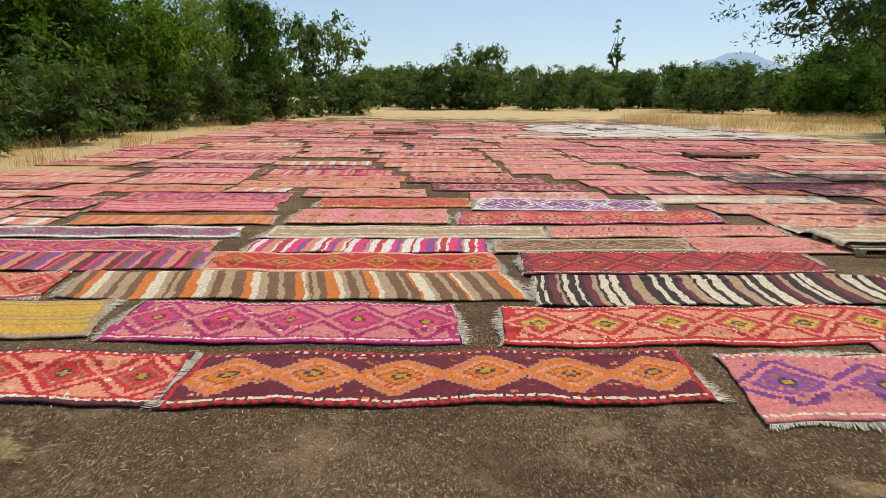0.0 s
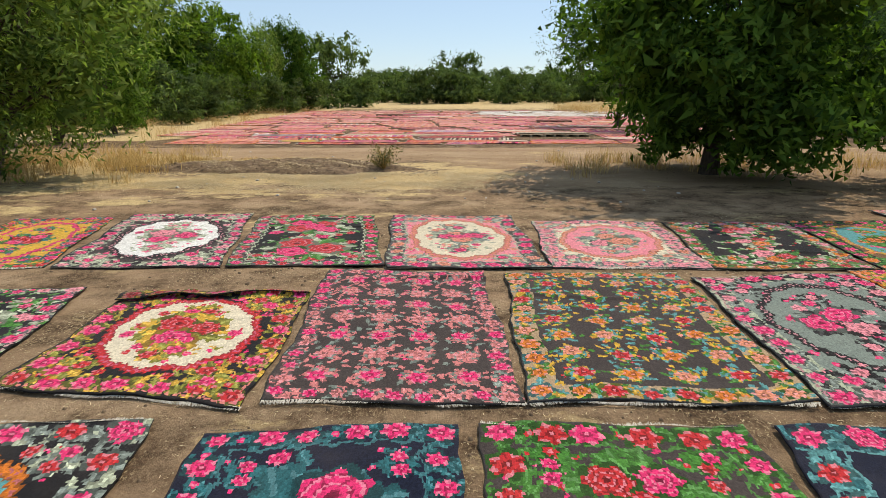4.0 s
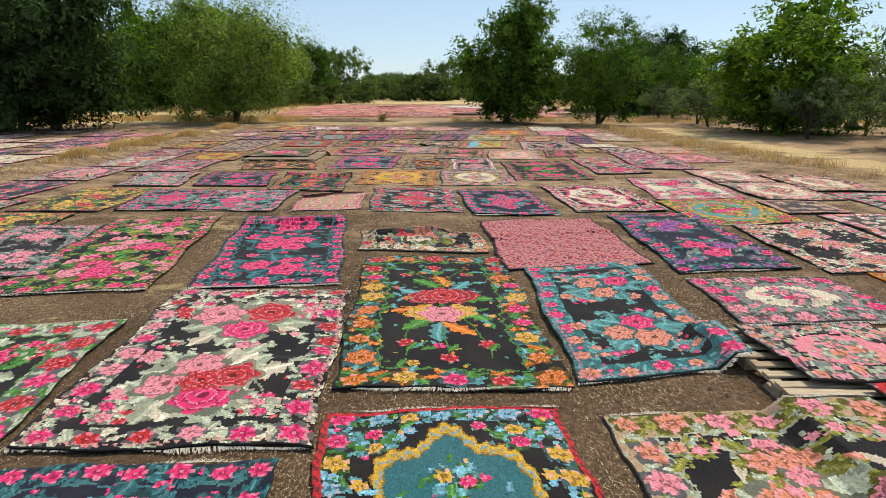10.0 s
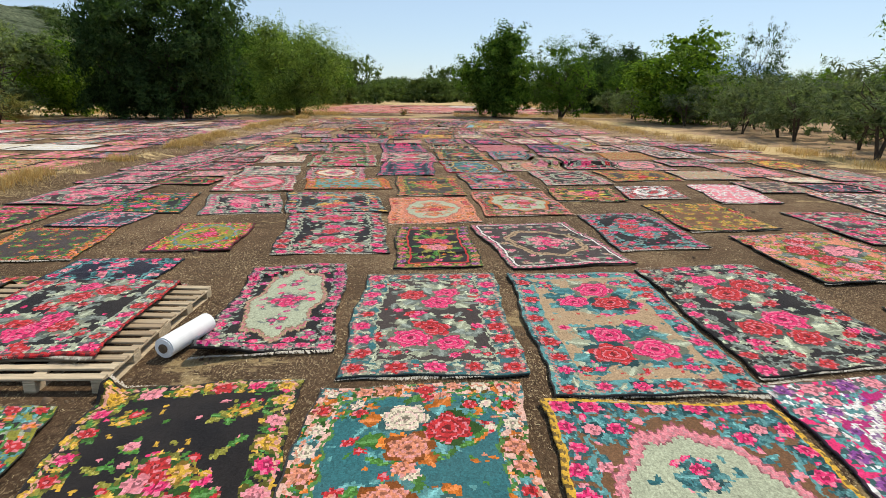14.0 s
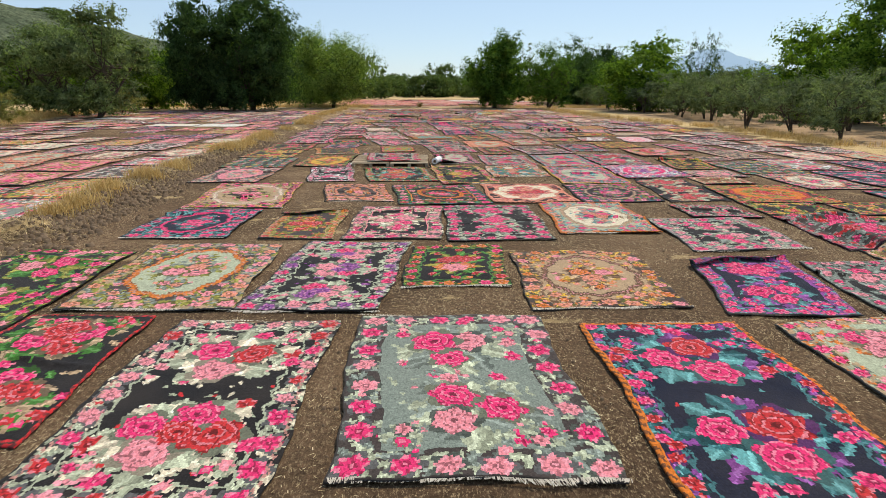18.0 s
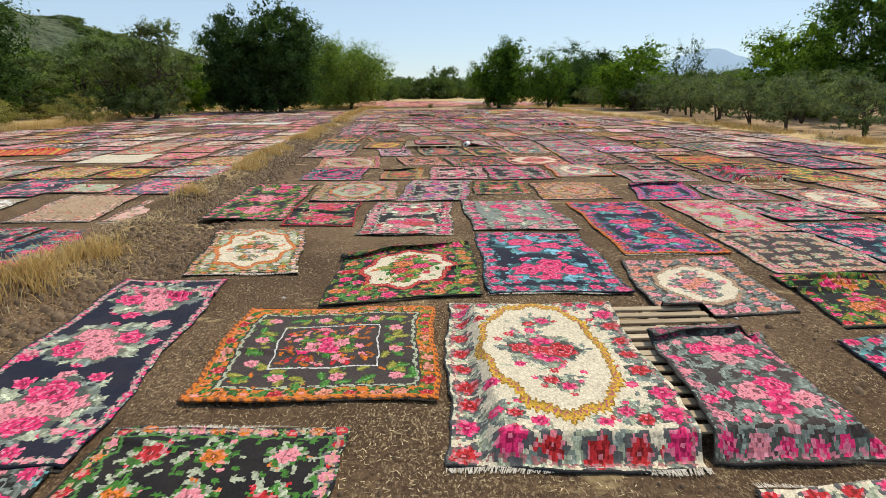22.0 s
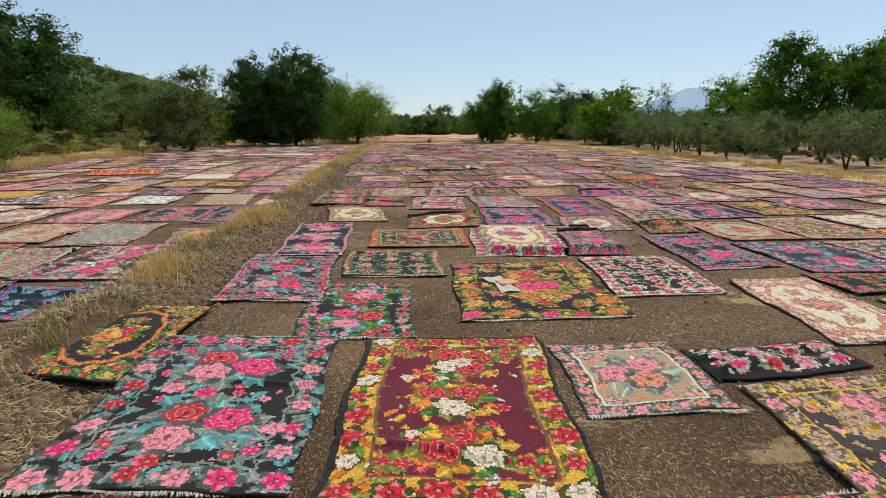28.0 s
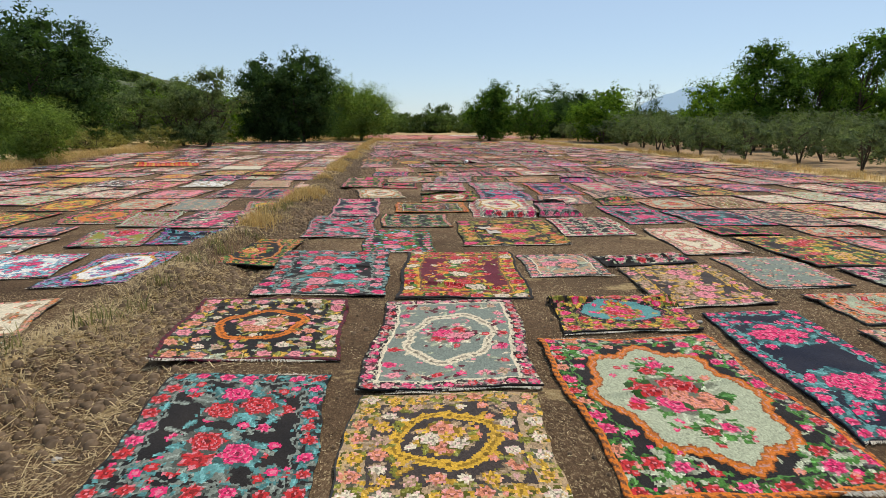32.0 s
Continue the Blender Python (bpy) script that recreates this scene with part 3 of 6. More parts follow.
        for j in range(along):
            for i in range(across):
                x, y = bw + iw * (i + 0.5) / across, bw + il * (j + 0.5) / along
                loom.bouquet(x, y, 0.16, [roses[(i + 2 * j) % len(roses)]], leaves, 1)
                loom.rose(x + rng.normal(0, 0.02), y + rng.normal(0, 0.02), 0.1, roses[(i * 2 + j) % len(roses)])
    elif kind == "c":
        for k in range(int(arg)):
            y = bw + il * (k + 0.5) / int(arg)
            loom.bouquet(cx - iw * 0.1, y, min(iw * 0.36, il / int(arg) * 0.42), roses, leaves, 3)
            loom.rose(cx + iw * 0.26, y, 0.11, DYES["p"])
    elif kind in "ms":
        lobes, amp = (12, 0.03) if kind == "m" else (8, 0.075)
        inner, ring = DYES[arg[0]], DYES[arg[1]]
        rx, ry = iw * 0.45, il * 0.43
        for share, dye_here, teeth in ((1.07, ring * 0.4, 0.02), (1.05, ring, 0.02), (1.005, roses[-1] * 0.6 + 0.1, 0.03), (0.985, ring * 0.8, 0.03), (0.95, ring * 0.35 + 0.02, 0.015), (0.935, inner, 0.015)):
            angle = np.arctan2((loom.V - cy) / ry, (loom.U - cx) / rx)
            edge_at = share * (1 + amp * np.cos(lobes * angle) + teeth * np.cos(lobes * 5 * angle))
            loom.c[np.hypot((loom.U - cx) / rx, (loom.V - cy) / ry) < edge_at] = dye_here
        for _ in range(int(rx * ry * 70)):
            a, d = rng.uniform(0, 6.3), 0.8 * math.sqrt(rng.random())
            x, y = cx + rx * d * math.cos(a), cy + ry * d * math.sin(a)
            if rng.random() < 0.7:
                loom.leaf(x, y, 0.11, 0.026, rng.uniform(0, 6.3), leaves[rng.integers(len(leaves))])
            else:
                loom.rose(x, y, rng.uniform(0.03, 0.05), roses[rng.integers(len(roses))])
        loom.bouquet(cx, cy, min(rx, ry) * 0.72, roses, leaves)
        for k in range(18):
            a = k / 18 * 2 * math.pi + 0.17
            x, y = cx + max(-0.46 * iw, min(0.46 * iw, 1.24 * rx * math.cos(a))), cy + max(-0.47 * il, min(0.47 * il, 1.22 * ry * math.sin(a)))
            if math.hypot((x - cx) / rx, (y - cy) / ry) > 1.12:
                for q in range(2):
                    loom.leaf(x + rng.normal(0, 0.04), y + rng.normal(0, 0.04), 0.15, 0.04, rng.uniform(0, 6.3), leaves[(k + q) % len(leaves)])
                loom.rose(x, y, rng.uniform(0.045, 0.08), roses[k % len(roses)])
        for s in (-1, 1):
            loom.bouquet(cx, cy + s * ry * 0.58, min(rx, ry) * 0.33, roses, leaves, 2)
        for x in (bw + iw * 0.11, w - bw - iw * 0.11):
            for y in (bw + il * 0.07, l - bw - il * 0.07):
                loom.bouquet(x, y, min(iw, il) * 0.15, roses, leaves, 2)
    elif kind == "a":
        step = 0.34
        for j in range(max(1, int(il / step))):
            for i in range(max(1, int(iw / step))):
                x, y = bw + (i + 0.5 + 0.25 * (j % 2)) * iw / max(1, int(iw / step)), bw + (j + 0.5) * il / max(1, int(il / step))
                loom.bouquet(x + rng.normal(0, 0.04), y + rng.normal(0, 0.04), 0.15, [roses[(i + j) % len(roses)]], leaves, 1)
        loom.sprigs(bw, w - bw, bw, l - bw, int(iw * il * 14), leaves + roses, 0.03)
    elif kind == "f":
        across = (loom.U + 0.016 * np.sin(loom.V * 41) + 0.012 * np.sin(loom.U * 37 + loom.V * 19)) / 0.085
        along = (loom.V + 0.018 * np.sin(loom.U * 33) + 0.012 * np.sin(loom.V * 29 - loom.U * 23)) / 0.075
        tints = np.array(roses + leaves[:-1])
        cell_no = (np.floor(across) * 7 + np.floor(along) * 13 + np.floor(along / 3)).astype(int)
        loom.c[:] = tints[cell_no % len(tints)] * 0.75
        inside_cell = np.hypot(across % 1 - 0.5, along % 1 - 0.5)
        loom.c[inside_cell < 0.2] = field * 0.4
        loom.c[np.minimum(across % 1, along % 1) < 0.2] = leaves[-1] * 0.55 + 0.12
        loom.box(0, 0.04, 0, l, edge), loom.box(w - 0.04, w, 0, l, edge), loom.box(0, w, 0, 0.04, edge), loom.box(0, w, l - 0.04, l, edge)
    elif kind == "q":
        rim = np.minimum(np.minimum(loom.U, w - loom.U) - bw, np.minimum(loom.V, l - loom.V) - bw)
        step = min(iw, il) * 0.17
        loom.c[np.abs(rim + 0.012 * np.sin((loom.U - loom.V) * 45) - 0.03) < 0.014] = DYES["l"]
        for j in range(6):
            for i in range(6):
                if i in (0, 5) or j in (0, 5):
                    x, y = bw + step * 0.72 + (iw - step * 1.44) * i / 5, bw + step * 0.72 + (il - step * 1.44) * j / 5
                    for q in range(4):
                        loom.leaf(x + rng.normal(0, 0.07), y + rng.normal(0, 0.07), 0.15, 0.05, rng.uniform(0, 6.3), leaves[q % len(leaves)])
                    if (i + j) % 2:
                        loom.rose(x, y, 0.075, DYES["p"])
        loom.c[np.abs(rim - step * 1.3) < 0.011] = DYES["w"] * 0.8
        loom.sprigs(bw + step * 1.5, w - bw - step * 1.5, bw + step * 1.5, l - bw - step * 1.5, 110, [DYES[arg[0]], DYES[arg[0]] * 0.6, DYES["p"], DYES["R"]], 0.05)
        loom.bouquet(cx, cy, min(iw, il) * 0.17, [DYES["p"], DYES["P"]], leaves, 4)
    elif kind == "d":
        count = max(2, int(round(w / 0.72)))
        one, two = DYES[arg[0]], DYES[arg[1]]
        half = w / count / 2
        d = np.abs(((loom.U / (2 * half)) % 1) - 0.5) * 2
        e = np.abs(loom.V - cy) / (il * 0.46)
        step = np.round((d + e) * 9) / 9
        inside = (loom.V > bw) & (loom.V < l - bw)
        for limit, dye in ((1.25, two * 0.8), (1.05, one), (0.85, two), (0.62, one * 0.55), (0.45, roses[-1] * 1.0), (0.28, DYES["C"]), (0.16, DYES["Y"] * 0.7)):
            loom.c[inside & (step < limit)] = dye
        loom.sprigs(0, w, 0, l, int(w * l * 34), [one, two, leaves[0], roses[0], roses[-1], one * 0.5], 0.034)
        zig = np.abs(((loom.U / 0.09) % 1) - 0.5) * 0.05
        for y0 in (0.035, l - 0.075):
            loom.c[(loom.V > y0 + zig) & (loom.V < y0 + zig + 0.028)] = DYES["W"]
    elif kind == "z":
        x, k = 0.0, 0
        lean = rng.uniform(-0.05, 0.05)
        while x < w:
            wide = rng.choice([0.04, 0.07, 0.1, 0.14])
            loom.c[(loom.U + lean * loom.V >= x) & (loom.U + lean * loom.V < x + wide)] = DYES[arg[k % len(arg)]]
            x, k = x + wide, k + 1
    elif kind == "p":
        for y in np.arange(0.05, l, 0.12):
            loom.box(0, w, y, y + 0.03, edge * rng.uniform(0.75, 1.1))
    for item in details:
        if item[0] == "o":
            b = 0.045
            for q in ((0, b, 0, l), (w - b, w, 0, l), (0, w, 0, b), (0, w, l - b, l)):
                loom.box(*q, DYES[item[1]])
            zig = (((loom.U + loom.V) / 0.1) % 1 < 0.45) & ((loom.U < b * 0.8) | (loom.U > w - b * 0.8) | (loom.V < b * 0.8) | (loom.V > l - b * 0.8))
            loom.c[zig] = DYES[item[1]] * 0.25 + 0.02
        if item[0] == "l" and len(item) == 2:
            for q in ((bw, bw + 0.03, bw, l - bw), (w - bw - 0.03, w - bw, bw, l - bw), (bw, w - bw, bw, bw + 0.03), (bw, w - bw, l - bw - 0.03, l - bw)):
                loom.box(*q, DYES[item[1]])
    if flowery:
        for q in ((0, 0.014, 0, l), (w - 0.014, w, 0, l), (0, w, 0, 0.014), (0, w, l - 0.014, l)):
            if not any(d[0] == "o" for d in details):
                loom.box(*q, np.minimum(edge, 0.05) * 0.8)
    if flowery and rng.random() < 0.45 and not any(d[0] == "o" for d in details):
        d = np.minimum(np.minimum(loom.U, w - loom.U), np.minimum(loom.V, l - loom.V)) + 0.008 * np.sin((loom.U + loom.V) * 60)
        rope = (d > 0.045) & (d < 0.075) & (((loom.U + loom.V) / 0.07) % 1 < 0.6)
        loom.c[rope] = roses[-1] * 0.5 + leaves[-1] * 0.3 + 0.08
    knots = rng.normal(1, 0.11, loom.c.shape[:2])[..., None]
    return loom, np.clip(loom.c * knots + 0.002, 0.004, 0.85)


PALLET_TOP = 0.144
PALLETS = [(-3.0, -31.7, 1.25, 1.25), (6.4, -49.0, 1.3, 1.3), (-2.55, -65.2, 1.22, 1.25), (-1.2, -87.3, 1.22, 1.22), (6.3, -76.0, 0.62, 0.62)]


def lie(x, y):
    """How high cloth lies: over the pallets, falling off steeply at their rims."""
    z = np.zeros_like(x)
    for px, py, hx, hy in PALLETS:
        d = np.maximum(np.abs(x - px) - hx, np.abs(y - py) - hy)
        z = np.maximum(z, (PALLET_TOP + 0.006) * np.clip(1 - (d - 0.02) / 0.15, 0, 1))
    return z


def sheet(x, y, w, l, turn, skew, spec, cell, rng, base):
    """Places and colours of a rug's knots, with its wrinkles and folds, and a turned-down rim."""
    loom, colour = weave(w, l, cell, spec, rng)
    details = spec.split()[6:]
    # Rugs at positive y mix towards pale pink, more as y grows.
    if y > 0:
        paling = float(np.interp(y, [4, 12], [0.02, 0.15]))
        colour = colour * (1 - paling) + paling * np.array([0.64, 0.38, 0.31])
    # Elsewhere, coarsely woven rugs mix a little towards tan.
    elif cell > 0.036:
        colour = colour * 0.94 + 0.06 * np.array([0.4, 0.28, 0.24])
    colour = colour * 0.9
    u, v = loom.U.copy(), loom.V.copy()
    a, b, c, d = rng.uniform(0, 6.3, 4)
    z = 0.007 * np.sin(u * 3.1 + a + v) + 0.007 * np.sin(v * 4.3 + b) + 0.003 * np.sin((u + v) * 9 + c) + 0.013
    z += rng.choice([0.0, 0.014, 0.03, 0.045]) * np.exp(-(((v - l * rng.uniform(0.2, 0.9) + 0.12 * np.sin(u * 2 + d)) / 0.045) ** 2)) * (0.6 + 0.4 * np.sin(u * 2.6 + a))
    rim = np.minimum(np.minimum(u, w - u), np.minimum(v, l - v))
    du = 0.028 * np.sin(v * 3.1 + a) + 0.008 * np.sin(v * 13 + b) + 0.003 * np.sin(v * 29 + c)
    dv = 0.028 * np.sin(u * 3.3 + c) + 0.008 * np.sin(u * 12 + d) + 0.003 * np.sin(u * 31 + a)
    if "h1" in details:
        for k in range(3):
            at = l * 0.86 - 0.15 * k
            z += (0.1 - 0.025 * k) * np.exp(-(((v - at + 0.12 * np.sin(u * 2.4 + a + k)) / 0.06) ** 2)) * (0.55 + 0.45 * np.sin(u * 3 + b + k))
    if "h2" in details:
        z += 0.1 * np.exp(-((u / 0.4) ** 2 + (v / 0.3) ** 2)) + 0.05 * np.exp(-(((v - 0.1) / 0.07) ** 2)) * np.clip(1 - u / w, 0, 1)
    if "h3" in details:
        for k in range(6):
            s, t = rng.uniform(-0.45, 0.45), l * (0.3 + 0.12 * k)
            z += rng.uniform(0.03, 0.06) * np.exp(-(((v - t + s * (u - w / 2) + 0.05 * np.sin(u * 3 + k)) / rng.uniform(0.09, 0.14)) ** 2)) * (0.6 + 0.4 * np.sin(u * rng.uniform(1.5, 3) + k))
        z = 0.008 + (z - 0.008) * np.clip(rim / 0.16, 0.12, 1)
        dv = dv - 0.35 * np.clip(v - l * 0.4, 0, None)
    if "c0" in details:
        line = l * 0.87 + 0.12 * u / w * l + 0.03 * np.sin(u * 6 + a)
        over = v - line
        turned = over > 0
        v = np.where(turned, line - over * 0.8, v)
        z = np.where(turned, z + 0.035 + 0.03 * np.sin(over * 9) * (over < 0.3), z + 0.05 * np.exp(-((over / 0.06) ** 2)))
        colour[turned] = colour[turned] * 0.55 + 0.012
    px, py = u - w / 2 + du, v - l / 2 + dv
    px = px - np.tan(radians(skew)) * py
    ca, sa = math.cos(radians(turn)), math.sin(radians(turn))
    X, Y = x + ca * px - sa * py, y + sa * px + ca * py
    Z = z + base + lie(X, Y)
    X[1:-1, 1:-1] += rng.normal(0, cell * 0.16, X[1:-1, 1:-1].shape)
    Y[1:-1, 1:-1] += rng.normal(0, cell * 0.25, X[1:-1, 1:-1].shape)

    def pad(q):
        return np.pad(q, ((1, 1), (1, 1)) + ((0, 0),) * (q.ndim - 2), "edge")
    X, Y, Z, colour = pad(X), pad(Y), pad(Z), pad(colour)
    for s in (np.s_[0, :], np.s_[-1, :], np.s_[:, 0], np.s_[:, -1]):
        Z[s] -= 0.013
    idx = np.arange(X.size).reshape(X.shape)
    quads = np.stack([idx[:-1, :-1], idx[:-1, 1:], idx[1:, 1:], idx[1:, :-1]], -1).reshape(-1, 4)
    return np.stack([X, Y, Z], -1).reshape(-1, 3), quads, colour[:-1, :-1].reshape(-1, 3)


def dye(ob, colour):
    layer = ob.data.attributes.new("pattern", "FLOAT_COLOR", "FACE")
    layer.data.foreach_set("color", np.concatenate([colour, np.ones((len(colour), 1))], 1).astype(np.float32).ravel())


KINDS = {"b": "{r} rose bouquets", "m": "oval medallion, {r} roses", "s": "scalloped medallion, {r} roses", "a": "{r} roses all over",
         "f": "fine {r} speckles", "q": "nested {r} frames", "d": "stepped {r} diamonds", "z": "woven stripes", "p": "faint bands", "c": "a row of {r} roses", "t": "a plain orange tiger shape", "r": "two big {r} roses", "w": "a flower wreath, {r} roses", "n": "rows of {r} flowers"}
laid = []


def rug(x, y, w, l, turn, skew, spec, fringed=True):
    """One rug on the ground: its woven body, and a fringe at each end."""
    number = len(laid)
    rng = np.random.default_rng(1000 + number)
    laid.append((x, y, w, l))
    path_x = float(np.interp(-y, [0, 30, 45, 65, 74, 88, 103], [-2, 1.5, 2.3, 2, 1, -2.6, -4.4]))
    off = abs(x - path_x)
    cell = 0.02 if off < 2.6 else (0.025 if off < 4.2 else (0.032 if off < 8 else 0.05))
    if not fringed:
        cell = 0.036 if off < 6.2 else 0.05
    if y > 0:
        cell = 0.03 if y < 9 and fringed else 0.07
    base = 0.001 + 0.0035 * (number % 4)
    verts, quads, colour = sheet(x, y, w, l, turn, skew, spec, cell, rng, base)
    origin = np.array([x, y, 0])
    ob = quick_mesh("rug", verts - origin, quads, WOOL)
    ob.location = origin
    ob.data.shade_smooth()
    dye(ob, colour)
    words = spec.split()
    red = WORDS[words[3][0]]
    about = KINDS[words[5][0]].format(r=red)
    edge = ", pale fringe" if "F" in words and fringed else ""
    state = "crumpled " if "h3" in words or "h1" in words else ("folded-over " if "c0" in words else "")
    tagged(ob, f"{state}{WORDS[words[0]]} wool rug with {about}{edge}", "rug", "rugs spread on the field")
    if fringed:
        ends = ((0, 1), (1, 1)) if w < l * 1.6 else ((0, 0), (1, 0))
        for end, along_u in ends:
            if "c0" in words and end == 1:
                continue
            fringe(ob, x, y, w, l, turn, skew, end, along_u, FRINGE_PALE if "F" in words else FRINGE_DARK, (0.062 if y < 0 else 0.15) if "F" in words else 0.035, base, rng)
    return ob


def fringe(ob, x, y, w, l, turn, skew, end, along_u, material, length, base, rng):
    """Knotted warp ends: tufts of uneven length, lying on the ground."""
    side = w if along_u else l
    n = int(side / 0.0065)
    s = np.linspace(-side / 2, side / 2, n) + rng.normal(0, 0.006, n)
    reach = length * rng.uniform(0.45, 1.1, n) * (0.65 + 0.35 * np.sin(s * 5 + x))
    drift, wide = rng.normal(0, 0.013, n) + 0.02 * np.sin(s * 4), rng.uniform(0.002, 0.006, n)
    out = 1 if end else -1
    root = (l / 2 if along_u else w / 2) - 0.015
    wave = 0.012 * np.sin(s * 9 + turn)

    def world(q, r, h):
        px, py = (q, out * r) if along_u else (out * r, q)
        px = px - np.tan(radians(skew)) * py
        ca, sa = math.cos(radians(turn)), math.sin(radians(turn))
        X, Y = x + ca * px - sa * py, y + sa * px + ca * py
        return np.stack([X - x, Y - y, h + base + lie(X, Y)], -1)
    verts = np.stack([world(s - wide, root + wave, 0.012), world(s + wide, root + wave, 0.012),
                      world(s + wide * 0.7 + drift, root + wave + reach, 0.004), world(s - wide * 0.7 + drift, root + wave + reach, 0.004)], 1).reshape(-1, 3)
    child = quick_mesh("fringe", verts, np.arange(n * 4).reshape(-1, 4), material, ob)
    return tagged(child, kind="stuff")


rug(-6.98, -14.45, 1.85, 3.37, 3.5, 9.0, "Y 22 O PR gT mYP F")
rug(-4.72, -14.28, 2.34, 3.61, 1.1, 9.0, "C 22 K Pp l mwK k")
rug(-2.3, -14.33, 2.21, 3.4, 0.9, 6.7, "K 22 C RP lg b2 k")
rug(0.15, -14.4, 2.3, 3.56, -1.0, 4.0, "p 25 C sP lG mWs k")
rug(2.61, -14.64, 2.28, 3.03, -2.0, -2.1, "W 25 p sp lG mps F")
rug(4.92, -14.76, 2.26, 2.99, -1.0, -6.8, "K 22 B pOR gl b3 k")
rug(7.04, -14.75, 1.89, 3.1, 2.1, -9.0, "B 24 K OP g mtY k")
rug(9.54, -14.31, 2.35, 4.21, 5.2, -9.0, "W 15 p ps l a F")
rug(-5.27, -19.2, 2.17, 4.4, 4.6, 4.5, "K 22 K Pp gl b2 k")
rug(-2.79, -18.33, 2.23, 2.63, -9.0, 9.0, "K 25 K RP oY mWR F c0")
rug(-0.58, -18.04, 2.1, 3.45, -1.9, 3.8, "C 18 C Pa aGa n F")
rug(1.77, -18.1, 2.3, 3.4, -0.8, -2.5, "C 22 n RsO tYg n F")
rug(4.11, -18.14, 2.22, 3.23, 4.4, -9.0, "G 25 l Pp GK mGK F")
rug(6.42, -18.02, 2.34, 3.58, 5.1, -9.0, "s 22 s OP gY mYO F oO")
rug(9.43, -18.4, 2.3, 4.23, 3.6, -9.0, "p 24 C P l mpV F")
rug(-3.02, -21.85, 1.94, 3.63, 1.5, 6.2, "K 28 K PR lG mtO F")
rug(-0.96, -21.93, 1.82, 3.63, 2.6, -4.3, "N 24 N P T b2 k")
rug(1.04, -21.28, 1.94, 2.38, -1.5, -2.0, "C 26 C RP g b2 F")
rug(2.98, -21.86, 1.91, 3.38, -3.0, -4.9, "N 30 N PR tT c3 F")
rug(5.15, -21.96, 2.27, 3.73, 2.5, -9.0, "o 28 o Wp lo moB F")
rug(7.6, -22.4, 2.1, 3.92, -0.5, -9.0, "C 24 M Rs oG sns k")
rug(9.63, -23.2, 1.31, 4.4, -8.4, -2.6, "N 20 N PV T b3 k")
rug(-3.51, -25.66, 1.96, 3.06, 0.8, 2.3, "R 24 R PR g mtO k oR")
rug(-1.34, -25.65, 1.78, 2.92, 0.5, 1.7, "K 26 K RsR gGg b2 F")
rug(0.78, -24.44, 1.78, 2.9, -4.7, -0.7, "K 28 K sWO olo bO k lO")
rug(0.64, -26.58, 1.47, 1.07, -0.3, 3.6, "v 10 v PY tb b1 F")
rug(2.59, -25.57, 1.73, 3.04, -9.0, 5.0, "K 26 K pWR olW b1 F h2")
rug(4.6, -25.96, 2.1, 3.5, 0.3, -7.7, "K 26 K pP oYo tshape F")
rug(7.38, -26.31, 2.35, 4.06, 3.8, -9.0, "K 26 l pP lG mKl F")
rug(-0.66, -29.0, 2.23, 3.3, -0.0, -0.9, "G 10 Y RP lG sKR F oY lR")
rug(1.48, -28.56, 1.97, 2.58, -5.7, 3.1, "C 30 C sp llW b1 F")
rug(3.34, -29.92, 1.77, 3.18, 0.7, -6.0, "K 26 K Pp go b2 F")
rug(5.37, -30.32, 1.98, 3.11, 3.7, -8.6, "n 22 B ps lW sce F lY")
rug(7.28, -29.86, 1.21, 2.45, 1.6, -9.0, "K 22 K P g b3 k")
rug(-3.36, -30.31, 2.35, 4.12, 4.2, -2.2, "K 22 K pP g b2 F p14")
rug(0.01, -32.83, 2.1, 3.47, 3.6, -4.9, "N 26 N P tT b2 F")
rug(2.09, -33.17, 1.47, 2.81, 0.4, -2.0, "K 24 K RPYp got wO F")
rug(3.62, -33.34, 1.33, 2.9, 4.8, -4.9, "K 20 K pP l b2 F ow")
rug(5.76, -34.73, 2.35, 4.4, 8.4, -9.0, "K 24 K P g b3 F")
rug(8.1, -33.62, 1.72, 4.08, 9.0, -9.0, "C 22 C RP l b3 k")
rug(-2.69, -33.94, 2.35, 1.63, 1.3, 8.8, "K 24 K Ps oY b2 k")
rug(-0.95, -37.28, 1.93, 3.02, -6.3, 9.0, "K 26 K RPO gT b3 k h1")
rug(-3.15, -36.87, 1.93, 2.58, 0.3, 9.0, "K 26 N P T b2 k")
rug(-5.27, -36.88, 1.69, 2.6, 0.3, 9.0, "G 26 K p lG b2 k")
rug(1.31, -36.43, 2.08, 2.86, -4.7, 3.8, "K 20 K sO oY sYs F oO")
rug(3.54, -36.47, 2.03, 2.93, 2.2, -1.8, "C 30 C psn lGn mWY F")
rug(-1.99, -40.08, 2.04, 2.52, -1.6, 2.0, "K 26 K Pp tG b1 F")
rug(-3.59, -40.02, 1.69, 2.57, 0.6, 9.0, "K 26 K P tG b1 F")
rug(0.04, -40.26, 1.43, 1.9, 7.8, -2.7, "n 16 n RP pW a F c0")
rug(1.89, -39.89, 1.94, 2.98, -1.0, 4.3, "K 28 K PR tll b1 F")
rug(3.91, -40.25, 1.76, 2.98, -0.2, 4.2, "N 26 N P tT b1 F")
rug(6.17, -39.7, 1.98, 3.27, 4.2, -1.0, "K 22 W pPs lK sWP F")
rug(8.71, -38.29, 2.19, 3.35, 5.1, -9.0, "W 20 p pP lG b2 F")
rug(8.43, -41.28, 2.18, 2.48, 9.0, -9.0, "t 24 O YP go mtY F")
